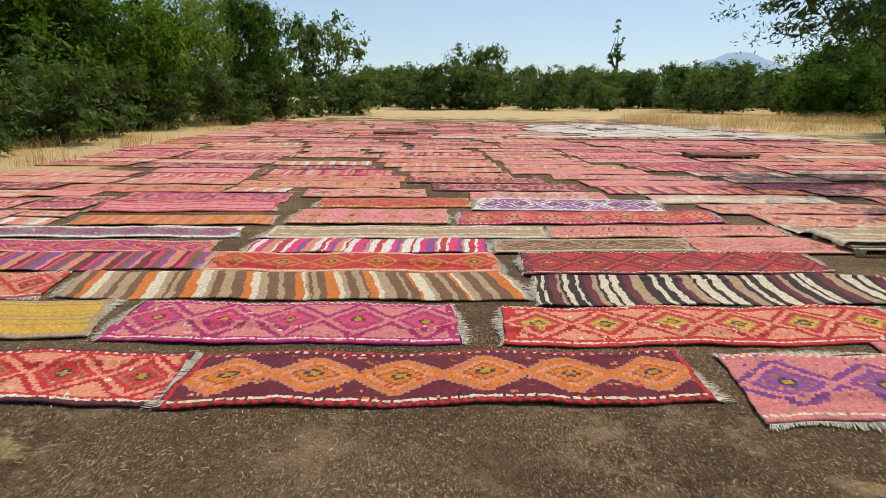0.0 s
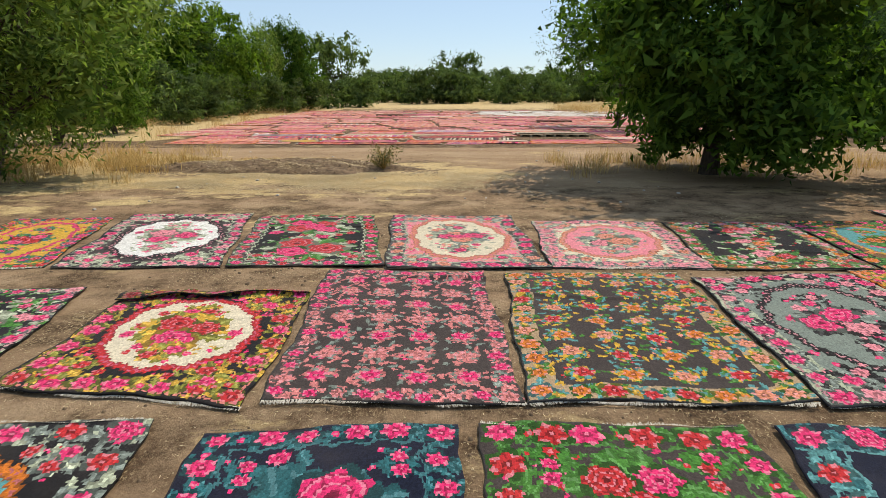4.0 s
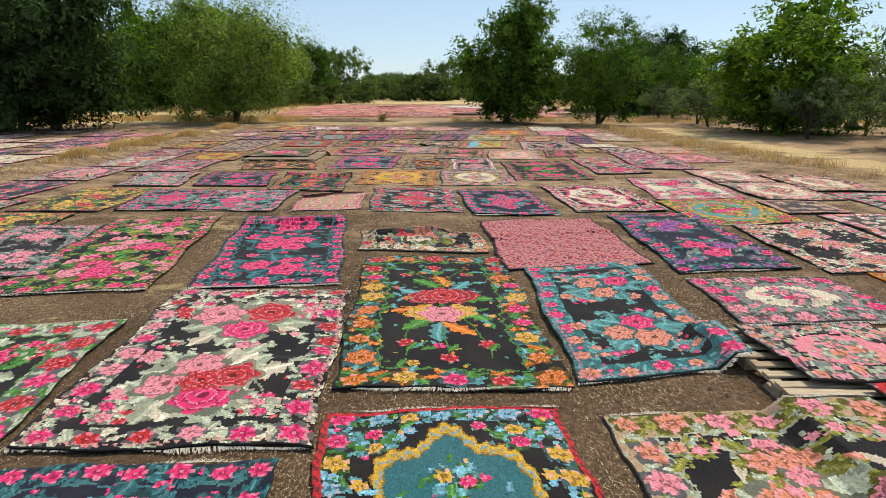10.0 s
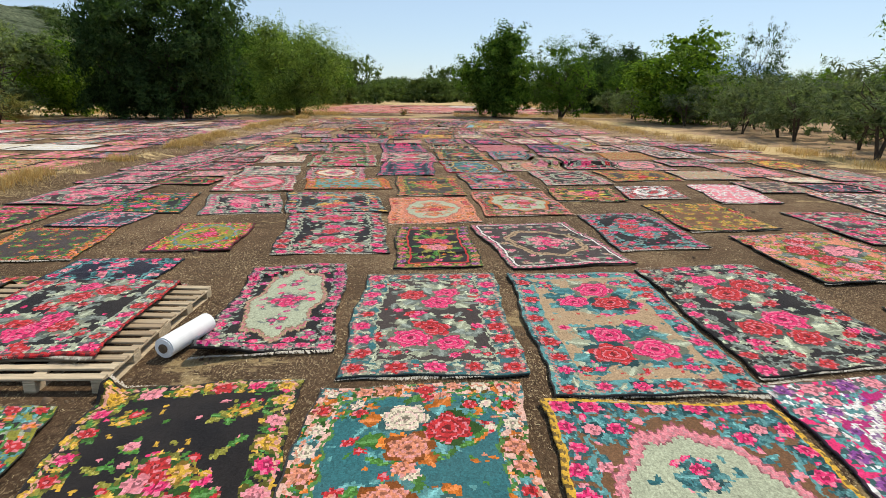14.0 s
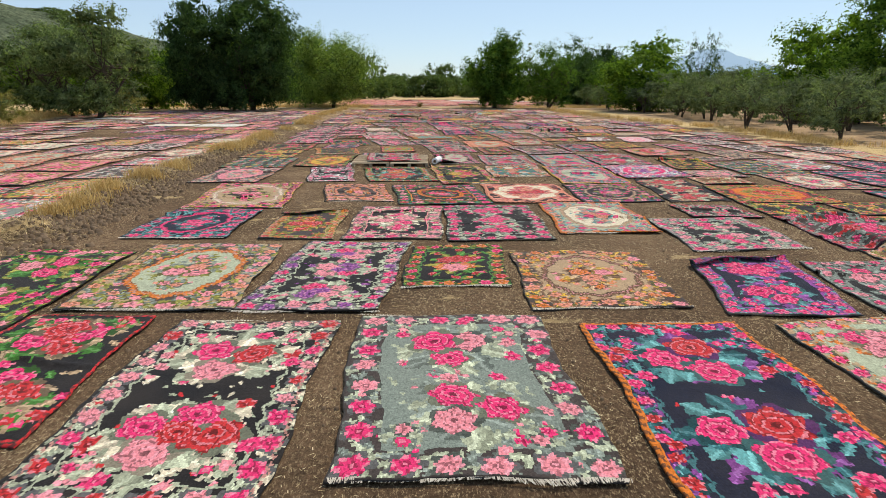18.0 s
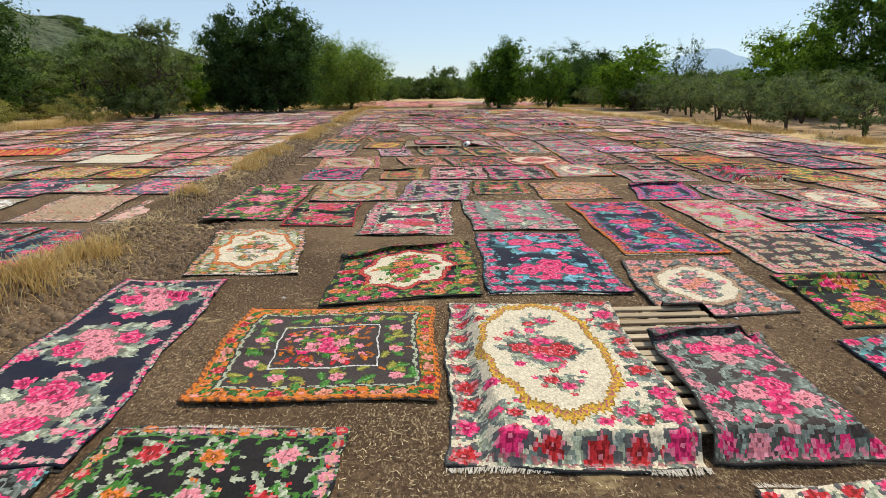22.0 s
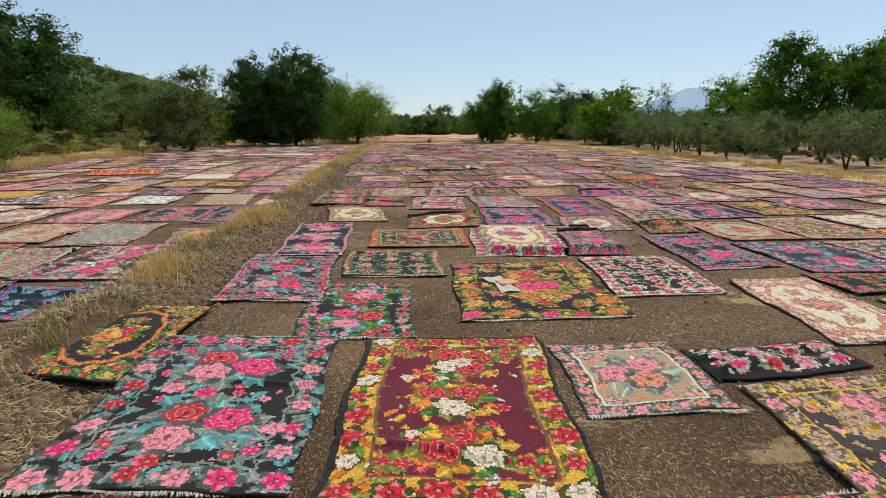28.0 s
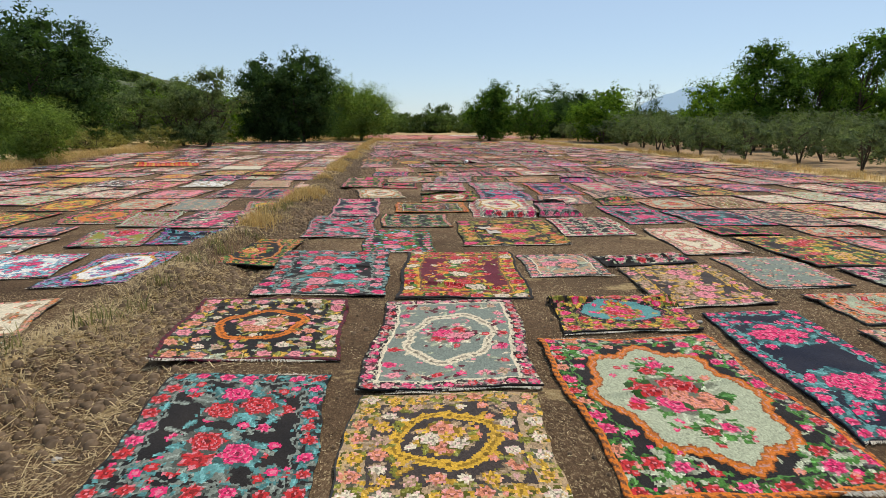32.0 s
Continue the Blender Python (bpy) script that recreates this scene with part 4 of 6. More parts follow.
rug(-2.42, -44.23, 1.93, 4.4, 7.9, -0.2, "K 24 K pP go b3 F")
rug(-0.03, -44.04, 1.9, 4.31, 4.0, 3.6, "K 22 N PPP TT b3 F h1")
rug(2.16, -43.66, 2.05, 1.6, -4.6, 9.0, "K 20 s sRW lGo b1 k h1 h3")
rug(4.4, -43.74, 2.21, 3.11, 8.5, -6.1, "a 4 K RaRs aMp f k")
rug(6.69, -43.56, 1.83, 3.82, 6.9, -7.8, "N 26 N PV TG b2 F")
rug(-3.98, -44.31, 1.45, 3.16, 6.9, 9.0, "K 28 G p G b2 F")
rug(8.87, -44.06, 2.14, 2.92, 8.5, -9.0, "K 24 K ps lW b3 k")
rug(0.4, -47.99, 2.11, 3.35, 0.2, 3.0, "K 26 K pPR llW b2 F")
rug(2.47, -46.84, 2.01, 3.98, 0.4, 1.9, "K 30 K RPOY gtO r2 F")
rug(4.44, -46.92, 1.64, 3.32, 9.0, -9.0, "K 28 T sP tt b2 F")
rug(6.68, -46.6, 1.95, 1.58, 2.8, -2.5, "G 26 C pP G mWG F")
rug(-4.13, -48.96, 1.51, 2.28, 9.0, -1.1, "W 20 W ps lW mWn F")
rug(-1.88, -49.25, 2.33, 3.62, 6.1, -0.1, "K 30 l PR gl b2 F")
rug(0.52, -51.51, 1.76, 3.3, 4.5, -2.9, "N 22 N P T b3 F")
rug(2.6, -50.74, 1.79, 3.22, 2.7, 1.8, "K 22 K PYb gtb sTY F oR")
rug(4.71, -50.56, 2.03, 2.68, 0.5, -1.4, "K 26 n sp lo bW F")
rug(9.16, -46.82, 1.89, 2.65, 4.3, -9.0, "B 20 O OR oY f F")
rug(-3.69, -52.35, 1.76, 2.18, 7.3, 2.4, "K 26 G pW lG b1 F")
rug(-1.62, -52.68, 1.76, 2.47, 5.3, 1.3, "K 22 K pP lG mWO F")
rug(1.24, -55.08, 1.7, 3.35, 3.8, 1.1, "C 28 C ROR goY b1 F")
rug(3.12, -54.1, 1.78, 2.96, 3.0, 3.7, "K 28 K PRp tGY b2 F")
rug(5.4, -53.35, 1.94, 2.86, 9.0, -6.4, "K 24 l pR lG wl F")
rug(7.66, -52.76, 2.18, 2.38, 7.7, -6.4, "C 26 C OR oY b2 F")
rug(9.83, -52.57, 1.89, 2.0, 5.1, -8.2, "n 20 n ps l a F")
rug(-3.4, -54.88, 2.07, 2.8, 3.3, 7.8, "C 26 W RP lG mpR F oB")
rug(-0.95, -54.89, 2.23, 1.92, 3.7, 7.7, "t 22 O ORp gO a k oO")
rug(1.36, -58.43, 1.82, 2.81, 9.0, -5.5, "s 22 e OsR enO mls F oe")
rug(3.31, -57.61, 1.86, 2.89, 7.1, -3.6, "K 22 K pR oG slO F os")
rug(5.15, -56.39, 1.71, 1.97, 4.0, -9.0, "K 22 K RPs oYg b1 F")
rug(6.91, -56.04, 1.5, 1.85, 4.1, -9.0, "K 24 R Rw G mwR F")
rug(-2.83, -57.9, 1.65, 2.47, 9.0, 5.7, "K 26 G Pp lG b1 F")
rug(-0.88, -57.63, 2.12, 2.55, 3.4, 9.0, "K 26 K POYR lGt b2 F")
rug(-4.88, -57.87, 1.75, 2.43, 2.4, 9.0, "K 26 K PO gT b2 k")
rug(-2.51, -61.05, 1.34, 1.96, 7.2, -1.9, "o 20 Y RP gY mot k oM")
rug(-0.4, -60.48, 1.83, 3.25, 2.9, 4.3, "K 26 K PR lGl b3 F")
rug(1.42, -61.52, 1.29, 2.65, 8.5, -6.1, "K 26 K PVO og r2 k lR")
rug(3.24, -61.34, 1.88, 2.83, 8.7, 1.0, "C 8 C pP lG wn k lw")
rug(5.14, -60.32, 1.59, 2.84, 9.0, -9.0, "K 24 K RP tG b1 F")
rug(7.01, -59.0, 1.84, 2.65, 8.4, -9.0, "B 24 C ORY oY a F")
rug(8.96, -56.1, 1.46, 2.83, 1.8, -9.0, "p 22 W Pp w a F")
rug(-2.5, -64.9, 1.7, 2.45, 0.5, 3.4, "K 24 l RP lG b2 F p14 oR")
rug(-0.34, -64.25, 1.29, 2.95, 9.0, -4.2, "K 26 K PvP lG sln F h2")
rug(1.37, -64.66, 1.71, 2.99, 4.2, -3.3, "C 28 T PR lGl b2 F")
rug(3.3, -64.79, 1.79, 3.39, 0.6, -0.6, "n 24 t PR tTl b2 F")
rug(5.19, -64.37, 1.87, 3.27, 9.0, -9.0, "K 24 K RP Gl b2 F")
rug(7.58, -62.01, 2.03, 2.66, 9.0, -9.0, "s 18 s Rp oG b1 F")
rug(7.24, -65.75, 1.4, 2.79, 1.2, -9.0, "K 22 o ROP gY a k h1")
rug(-4.88, -61.58, 1.66, 2.12, 5.1, 5.6, "C 22 O RO gB a F")
rug(-4.13, -68.0, 1.27, 2.96, 3.9, 3.4, "K 28 K Pp wG b2 F")
rug(-2.22, -68.11, 1.84, 2.84, 3.0, 5.4, "K 18 o ROR gtl b1 k")
rug(-0.36, -68.1, 1.58, 3.63, 5.7, -1.5, "K 26 K RYPp goY b1 F")
rug(1.28, -67.5, 1.68, 2.34, 3.8, -3.4, "T 22 c RWs gtO b2 F")
rug(3.13, -68.26, 1.84, 3.33, -0.8, -0.9, "B 22 B Pp tT mlp F oY")
rug(5.17, -67.54, 2.06, 2.71, 6.8, -9.0, "v 22 P pV tw mPw F")
rug(4.81, -70.84, 1.41, 3.24, 3.8, -9.0, "K 6 K R nl b3 k")
rug(-3.06, -71.19, 1.52, 2.32, -0.3, 9.0, "C 24 K ps nO mCs F")
rug(-1.1, -71.48, 2.04, 2.54, 2.2, 4.1, "K 26 K RPp gT wO k lO")
rug(0.96, -71.3, 1.92, 2.52, 1.1, -0.4, "K 7 s sR ea sWe k os")
rug(2.97, -71.31, 1.84, 2.39, 3.4, -4.8, "K 26 K vPp To mKn k oK")
rug(-5.53, -71.46, 2.08, 3.28, 1.6, 2.8, "n 20 Y pP oK mnW F")
rug(6.68, -71.53, 2.35, 2.49, -0.4, -6.1, "C 22 K OR o mOR F")
rug(-5.6, -74.45, 1.73, 2.31, -0.2, -0.3, "N 26 N P tT mNP F")
rug(-3.6, -74.56, 1.24, 2.29, -1.2, 1.3, "C 26 n OR o b1 k c0")
rug(-1.96, -74.38, 1.66, 2.73, -0.1, -1.9, "K 28 C pP nWl b1 k lp")
rug(-0.17, -74.37, 1.78, 2.94, 0.6, -1.1, "K 26 K P lGl b3 k")
rug(1.83, -74.03, 1.78, 2.7, 2.9, -5.2, "l 20 l Ps tGn mWn F oO")
rug(3.67, -75.36, 1.9, 2.25, 5.1, -7.4, "K 24 G Pp lG b2 F")
rug(6.05, -75.24, 1.74, 2.53, 3.2, -9.0, "C 24 M RP G b2 k h1")
rug(-6.58, -78.55, 1.7, 4.4, -6.0, 7.1, "K 24 K Pp go b3 k")
rug(-4.63, -77.46, 1.98, 2.82, -0.3, 1.7, "C 24 n ps oG mlO F")
rug(-2.65, -77.43, 1.64, 3.02, -0.6, -4.8, "K 26 K pPV l b3 F")
rug(-1.02, -77.16, 1.38, 1.93, 1.8, -4.7, "K 26 K RPO go r2 F")
rug(0.7, -77.76, 1.84, 2.34, 1.1, -2.9, "n 22 C Osp BnY mnB F")
rug(2.85, -78.07, 1.44, 2.31, -3.1, -9.0, "N 24 V P tV b2 k c0")
rug(4.41, -78.22, 1.38, 2.08, 1.8, -9.0, "K 26 G pP G b2 F")
rug(-5.01, -80.21, 1.35, 2.38, -2.1, 3.8, "K 10 K PR gn b2 k oR")
rug(-3.26, -80.71, 1.68, 2.93, -3.7, 1.6, "K 26 K PpR lWl b2 F")
rug(-1.18, -80.52, 1.91, 2.76, -2.2, 4.0, "G 26 C Pp lGl b2 F")
rug(0.94, -81.5, 1.66, 4.25, 1.1, -2.6, "N 22 N PPR TtV b3 F oO")
rug(2.9, -80.86, 1.43, 2.97, 8.1, -9.0, "l 24 n Pp lnO b3 F")
rug(-5.66, -83.01, 1.55, 2.67, -0.6, 9.0, "l 16 K OWs oG sWO F")
rug(-3.21, -84.22, 1.95, 2.46, 8.4, -9.0, "K 26 K RPO go sWR k c0")
rug(-1.25, -83.75, 1.78, 3.1, -2.1, 0.2, "N 24 N P tbT b2 F")
rug(0.51, -85.02, 1.59, 2.18, 2.8, -9.0, "C 26 C ps G mWn k")
rug(-6.13, -86.57, 1.37, 3.99, -4.6, 7.3, "N 12 N Pp Gl b3 k")
rug(-3.91, -86.75, 2.09, 2.08, -1.2, 0.6, "C 16 O RsO go qO k oO")
rug(-1.91, -87.21, 1.73, 3.09, -3.0, 0.8, "W 26 W PR lG mWY F p15")
rug(-0.33, -87.72, 1.21, 2.05, -3.1, -3.1, "C 26 C pP G b2 k c0")
rug(2.14, -85.6, 1.25, 1.76, 2.0, -7.9, "K 24 K RPO go b2 k h1")
rug(-6.17, -89.98, 1.63, 3.03, -5.1, 8.6, "K 26 K PRp GtG b2 F")
rug(-4.39, -89.17, 1.73, 2.05, -1.9, 3.9, "K 14 K RpO gl n F")
rug(-2.24, -90.9, 2.27, 3.17, 2.5, -3.1, "K 34 K RYOP ooY b1 F lK")
rug(-0.15, -90.22, 1.67, 2.54, 2.7, -5.3, "K 20 W RP lWl n F")
rug(1.75, -88.34, 1.54, 3.17, 8.1, -9.0, "K 26 N P tG b2 F")
rug(-4.75, -91.86, 1.44, 2.39, -2.2, 4.9, "K 24 K RPp ggb b2 F")
rug(-7.5, -92.85, 1.5, 2.4, -9.0, 9.0, "K 22 K ORY go mKO k")
rug(1.55, -92.11, 1.36, 2.75, 5.6, -9.0, "W 18 W sp n mWs F")
rug(-5.82, -94.49, 1.98, 2.98, -3.5, 4.9, "K 26 K PRp GtG b2 F")
rug(-3.61, -94.68, 1.97, 3.11, -1.9, -0.6, "M 26 Y RRW OYgo b3 k oK lB")
rug(-1.81, -94.24, 1.37, 1.61, 2.4, -1.7, "n 22 C ps lG b1 F lW")
rug(-0.21, -93.83, 1.74, 1.0, 8.2, -7.5, "K 8 K PpR GlW n k h3")
rug(-0.15, -95.61, 1.67, 2.22, 7.2, -9.0, "C 24 C pn nY b2 F lY")
rug(1.74, -94.82, 1.44, 2.09, 4.7, -9.0, "G 22 n ps Gl a F")
rug(-6.27, -97.27, 2.04, 2.19, -4.2, 8.4, "K 24 K psW oYl wO F oM")
rug(-3.98, -97.77, 1.74, 2.79, -0.2, -3.9, "G 16 K RPp WlM wW F lW")
rug(-1.72, -96.98, 1.73, 1.45, 3.2, -9.0, "K 24 K RP oY mtK F h1")
rug(-0.15, -98.6, 1.29, 3.14, 5.2, -9.0, "N 22 N P tT b2 F")
rug(-5.92, -99.78, 1.54, 2.01, -1.8, 4.6, "K 22 K RP Gt b2 F")
rug(-4.13, -100.07, 1.6, 1.63, -2.1, -0.4, "C 22 n sWY Yon wY F")
rug(-2.0, -99.4, 1.99, 2.97, 2.3, -1.7, "K 18 K RPs gl slO F oO")
rug(-5.69, 3.63, 2.05, 0.98, 0.2, 9.0, "e 10 R sR W deR F oM")
rug(-2.38, 3.65, 4.48, 0.97, 1.7, -0.4, "M 16 M sO R dOs F oR")
rug(0.98, 3.51, 1.69, 1.17, 2.8, -9.0, "a 20 a sV n daV F")
rug(-6.97, 4.94, 1.78, 1.07, 2.9, 9.0, "Y 8 n O B p F")
rug(-4.02, 4.91, 3.62, 1.14, -0.6, 5.2, "a 12 v sP W dav F")
rug(0.46, 4.87, 4.37, 1.05, 1.4, -9.0, "e 14 R sY W deR F")
rug(-7.86, 6.04, 1.19, 1.0, 4.9, 9.0, "s 10 R sR R dRs F")
rug(-4.24, 6.12, 5.65, 1.07, 0.3, 9.0, "n 0 n s s znBOWnB F")
rug(1.19, 6.05, 4.74, 1.15, 1.6, -9.0, "W 0 W s s zWKWKMnK F")
rug(-7.45, 7.16, 3.38, 0.88, 3.5, 7.5, "M 0 M s s zMPBVs F")
rug(-3.65, 7.16, 4.14, 0.95, 0.6, 2.9, "R 12 s sO O dOR F")
rug(0.99, 7.24, 4.37, 1.14, 1.9, -9.0, "R 12 M sR p dRM F")
rug(-8.09, 7.99, 4.17, 0.77, 0.3, 9.0, "v 10 s sP p dvs F")
rug(-3.52, 8.13, 3.78, 0.81, 1.4, 0.1, "p 0 p s s zRwPVsw F")
rug(0.09, 8.22, 3.18, 0.85, 3.1, -8.9, "B 12 n sB p dBn F")
rug(2.98, 8.3, 2.5, 1.05, 0.3, -9.0, "p 14 s ps n dps F")
rug(-2.98, 9.09, 4.88, 0.89, 1.6, -8.3, "n 10 W sp p p F")
rug(1.7, 9.3, 4.24, 0.92, 3.1, -9.0, "s 10 s sp p dsp F")
rug(-8.14, 8.95, 4.46, 0.76, 1.6, 8.9, "G 10 w PV w dGv F")
rug(-3.77, 10.42, 3.01, 1.36, 1.3, 0.3, "p 12 s ps s dps F")
rug(0.6, 10.49, 5.24, 1.15, 3.4, -9.0, "R 12 v Rs p dRs F")
rug(-7.43, 9.97, 3.7, 0.82, 2.1, 7.5, "s 0 s O O zOsO F")
rug(-3.41, 11.92, 3.33, 1.11, 2.5, -1.5, "R 12 O OR s dRO F")
rug(0.43, 11.77, 4.06, 1.34, -1.1, -7.0, "V 12 w PV w dVw F")
rug(-7.79, 11.35, 3.75, 1.13, 2.9, 8.1, "p 10 R sR p p F")
rug(-9.52, -94.15, 1.35, 2.39, 9.0, -9.0, "N 22 K VP b mwY F")
rug(-11.16, -93.98, 1.5, 1.84, 4.6, 6.3, "w 20 W P b mwb F")
rug(-12.9, -79.4, 1.75, 2.4, 2.0, 3.0, "w 12 w nl nl a F")
rug(-10.73, -82.65, 1.8, 2.75, 0.0, 2.0, "N 22 N PR lG b3 F")
rug(-8.97, -82.95, 1.6, 2.85, -1.0, 2.0, "N 22 N PR tG b3 F")
rug(-11.0, -85.9, 1.7, 2.85, 1.5, 4.0, "G 20 C sp nl a F")
rug(-10.4, -79.3, 1.65, 3.0, 0.0, 8.0, "n 20 c sn n a F")
rug(-8.75, -79.7, 1.05, 2.4, 0.0, 4.0, "c 18 C Rs nl a F")
rug(-14.3, -69.5, 2.2, 2.8, 3.0, 4.0, "W 6 W W W p F")
rug(-15.75, -75.6, 1.5, 2.2, 4.0, 6.0, "Y 18 n RO sn mYO F")
rug(-19.6, -67.0, 3.6, 2.6, 12.0, 8.0, "O 20 R ROY Ws zROYRO h1")
rug(-19.0, -77.4, 2.3, 2.5, 6.0, 4.0, "Y 18 O RO oY a F")
rug(-12.75, -88.3, 1.7, 2.3, 4.0, 8.0, "K 22 K PR go mOY F")
rug(-11.2, -88.75, 1.2, 2.4, 2.0, 8.0, "o 20 l Pn ol f h1")
rug(-10.85, -91.35, 1.45, 2.05, 4.0, 6.0, "o 20 C PR lG b2 F")
rug(-9.25, -91.4, 1.5, 1.65, 0.0, 3.0, "N 20 V VP tb a h1")
rug(-25.3, -36.0, 4.6, 2.0, 2.0, 0.0, "w 6 W W W p F")
rug(-17.9, -45.0, 2.9, 2.4, 2.0, 0.0, "W 6 w W W p F")
rug(-14.7, -45.3, 2.9, 2.4, 2.0, 0.0, "w 6 W W W p F")
rug(-8.8, -86.2, 1.4, 2.05, 6.0, 4.0, "G 22 C PpR ol mYg F")
rug(-9.73, -96.91, 1.15, 1.59, 9.0, 3.8, "W 20 n Os n a k")


# fields of rugs farther off, in rows
FIELD_SPECS = ["K 24 K PR lG b2 F", "N 24 N pP T b2 F", "G 24 C sp lG b2 F", "W 18 W sp ln a F", "C 24 K ps nl mWs F", "p 22 C Rs G b3 F", "K 22 K RO go mYO F", "c 20 C es lG mWp F",
               "l 22 a sP oW a F", "K 24 G Pp lG b1 F", "s 20 s RO nl mls F", "c 22 C YR gY mnO F", "C 20 p sp lw a F", "V 22 M Ps T mpT F", "p 20 a eP o b2 F", "G 22 C Ps lw b2 F"]
NEAR_SPECS = ["K 24 K PR lG b2 F", "N 24 N Pp tT b2 F", "K 26 K RP go b3 F", "C 22 C sp ln a F", "K 24 K Ps lG mWs F", "K 26 K Pp Gl b2 F", "K 22 K RO go mYO F", "C 22 K sp lG mpK F",
              "B 20 n sR oW a F", "K 24 G Pp lG b1 F", "K 20 s RO nl mls F", "K 22 C YR gY b2 F", "C 20 n sp nl a F", "N 22 M Ps T b3 F", "K 24 K RpY gt n F", "G 22 C Rs lw b2 F"]
RED_SPECS = ["a 12 M eR c daM F", "e 12 a sR W dec F", "v 12 s sP p dva F", "e 14 a sY W des F", "c 12 e ps n dca F", "s 0 s O O zescea F", "a 0 M s s zaMPcsRe F", "c 10 s sp p p F", "a 12 O eR s dae F", "p 10 e s p p F", "c 0 c s s zcwese F", "W 10 c s c p F", "P 12 a Pe c dPc F", "a 10 e sc W dca F", "w 6 W W W p F"]


def free(x, y, w, l, lap=0.06):
    if len(taken) != len(laid) + len(held):
        taken[:] = laid + held
        taken_array[0] = np.array(taken)
    a = taken_array[0]
    return not np.any((np.abs(x - a[:, 0]) < (w + a[:, 2]) / 2 - lap) & (np.abs(y - a[:, 1]) < (l + a[:, 3]) / 2 - lap))


def fill(left, right, y0, y1, sizes, step, seed, chance=1.0, kinds=16):
    """Lays rugs side by side wherever one still fits."""
    pick, spots = random.Random(seed), []
    y = y0
    while y < y1:
        x = left(y) + pick.uniform(0, 0.3)
        while x < right(y):
            for w, l in sizes:
                w, l = w * pick.uniform(0.93, 1.07), l * pick.uniform(0.93, 1.07)
                if x + w < right(y) + 0.2 and free(x + w / 2, y + l / 2, w, l):
                    if pick.random() < chance:
                        spots.append((x + w / 2, y + l / 2, w * 0.97, l * 0.97, pick.uniform(-2, 2), pick.randrange(kinds)))
                    held.append((x + w / 2, y + l / 2, w, l))
                    break
            x += step
        y += step
    return spots


held, taken, taken_array = [], [], [None]


def far_rugs(name, spots, specs, cell, label):
    """Rugs too far to tell apart singly: real sheets, woven coarsely, in one mesh."""
    all_v, all_q, all_c, count = [], [], [], 0
    for k, (x, y, w, l, turn, which) in enumerate(spots):
        rng = np.random.default_rng(5000 + k)
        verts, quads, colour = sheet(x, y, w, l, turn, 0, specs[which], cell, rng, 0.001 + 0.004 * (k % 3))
        all_v.append(verts), all_q.append(quads + count), all_c.append(colour)
        count += len(verts)
    ob = quick_mesh(name, np.concatenate(all_v), np.concatenate(all_q), WOOL)
    dye(ob, np.concatenate(all_c))
    return tagged(ob, label, "rugs", kind="stuff")


def right_rim(y):
    return float(np.interp(-y, [10, 22, 34, 46, 72, 83, 105], [12, 12.5, 13.5, 16, 15.6, 15.5, 15]))


def left_rim(y):
    return float(np.interp(-y, [15, 31, 40, 47, 54, 66, 76, 104], [-32, -32.5, -29.5, -27.6, -29.5, -26.5, -26, -26]))


def way(y):
    return float(np.interp(-y, [0, 30, 45, 65, 74, 88, 103], [-2, 1.5, 2.3, 2, 1, -2.6, -4.4]))


def bank(y):
    return float(bank_x(np.float64(y)))


pick = random.Random(7)
SIZES = ((2.0, 2.9), (1.8, 2.5), (1.7, 1.9), (1.5, 1.3))
near_left = fill(lambda y: bank(y) - 2.6, lambda y: bank(y) - 0.5, -105, -52, ((1.9, 2.7), (1.85, 1.8), (1.75, 1.2)), 0.25, 82)
near_left += fill(lambda y: -16.0, lambda y: bank(y) - 0.75, -105, -52, SIZES, 0.3, 71, 0.95)
corridor = fill(lambda y: bank(y) + 0.9 if y > -82 else way(y) - 4.6, lambda y: way(y) - 2.4, -88, -17, SIZES, 0.3, 72)
corridor += fill(lambda y: way(y) + 2.6, lambda y: way(y) + 5.4, -88, -17, SIZES, 0.3, 78)
corridor += fill(lambda y: 2.1 + (y + 88) * 0.12, lambda y: 5.5 + (y + 88) * 0.1, -103, -88, SIZES, 0.3, 83)
right_side = fill(lambda y: way(y) + 3.6, lambda y: right_rim(y), -104, -16, SIZES, 0.3, 73, 0.96)
far_left = fill(left_rim, lambda y: bank(y) - 0.75, -104, -19, SIZES[:3], 0.4, 74, 0.95)
beside = [s for s in near_left + right_side if s[1] >= -25 or abs(s[0] - way(s[1])) > 8.5]
for x, y, w, l, turn, which in corridor + [s for s in near_left + right_side if s not in beside]:
    rug(x, y, w, l, turn, 0, NEAR_SPECS[which], fringed=False)
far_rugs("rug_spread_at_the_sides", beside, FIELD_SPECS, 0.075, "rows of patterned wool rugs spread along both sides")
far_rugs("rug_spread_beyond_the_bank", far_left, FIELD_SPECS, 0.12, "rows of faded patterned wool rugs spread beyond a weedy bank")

RUNNERS = ((4.2, 1.15), (3.2, 1.05), (2.3, 0.95), (1.5, 0.8), (1.1, 0.6))
reds = fill(lambda y: -13.0 - (y > 8) * 2.5, lambda y: 14, 3.4, 4.5, RUNNERS, 0.25, 80, 1.0, 14)
reds += fill(lambda y: 8.2, lambda y: 14.5, 4.4, 10, RUNNERS, 0.25, 81, 1.0, 14)
reds += fill(lambda y: -13.0 - (y > 8) * 2.5, lambda y: 15 if not 5.5 < y < 9.5 else 3.6, 4.4, 14.5, RUNNERS, 0.25, 75, 1.0, 14)
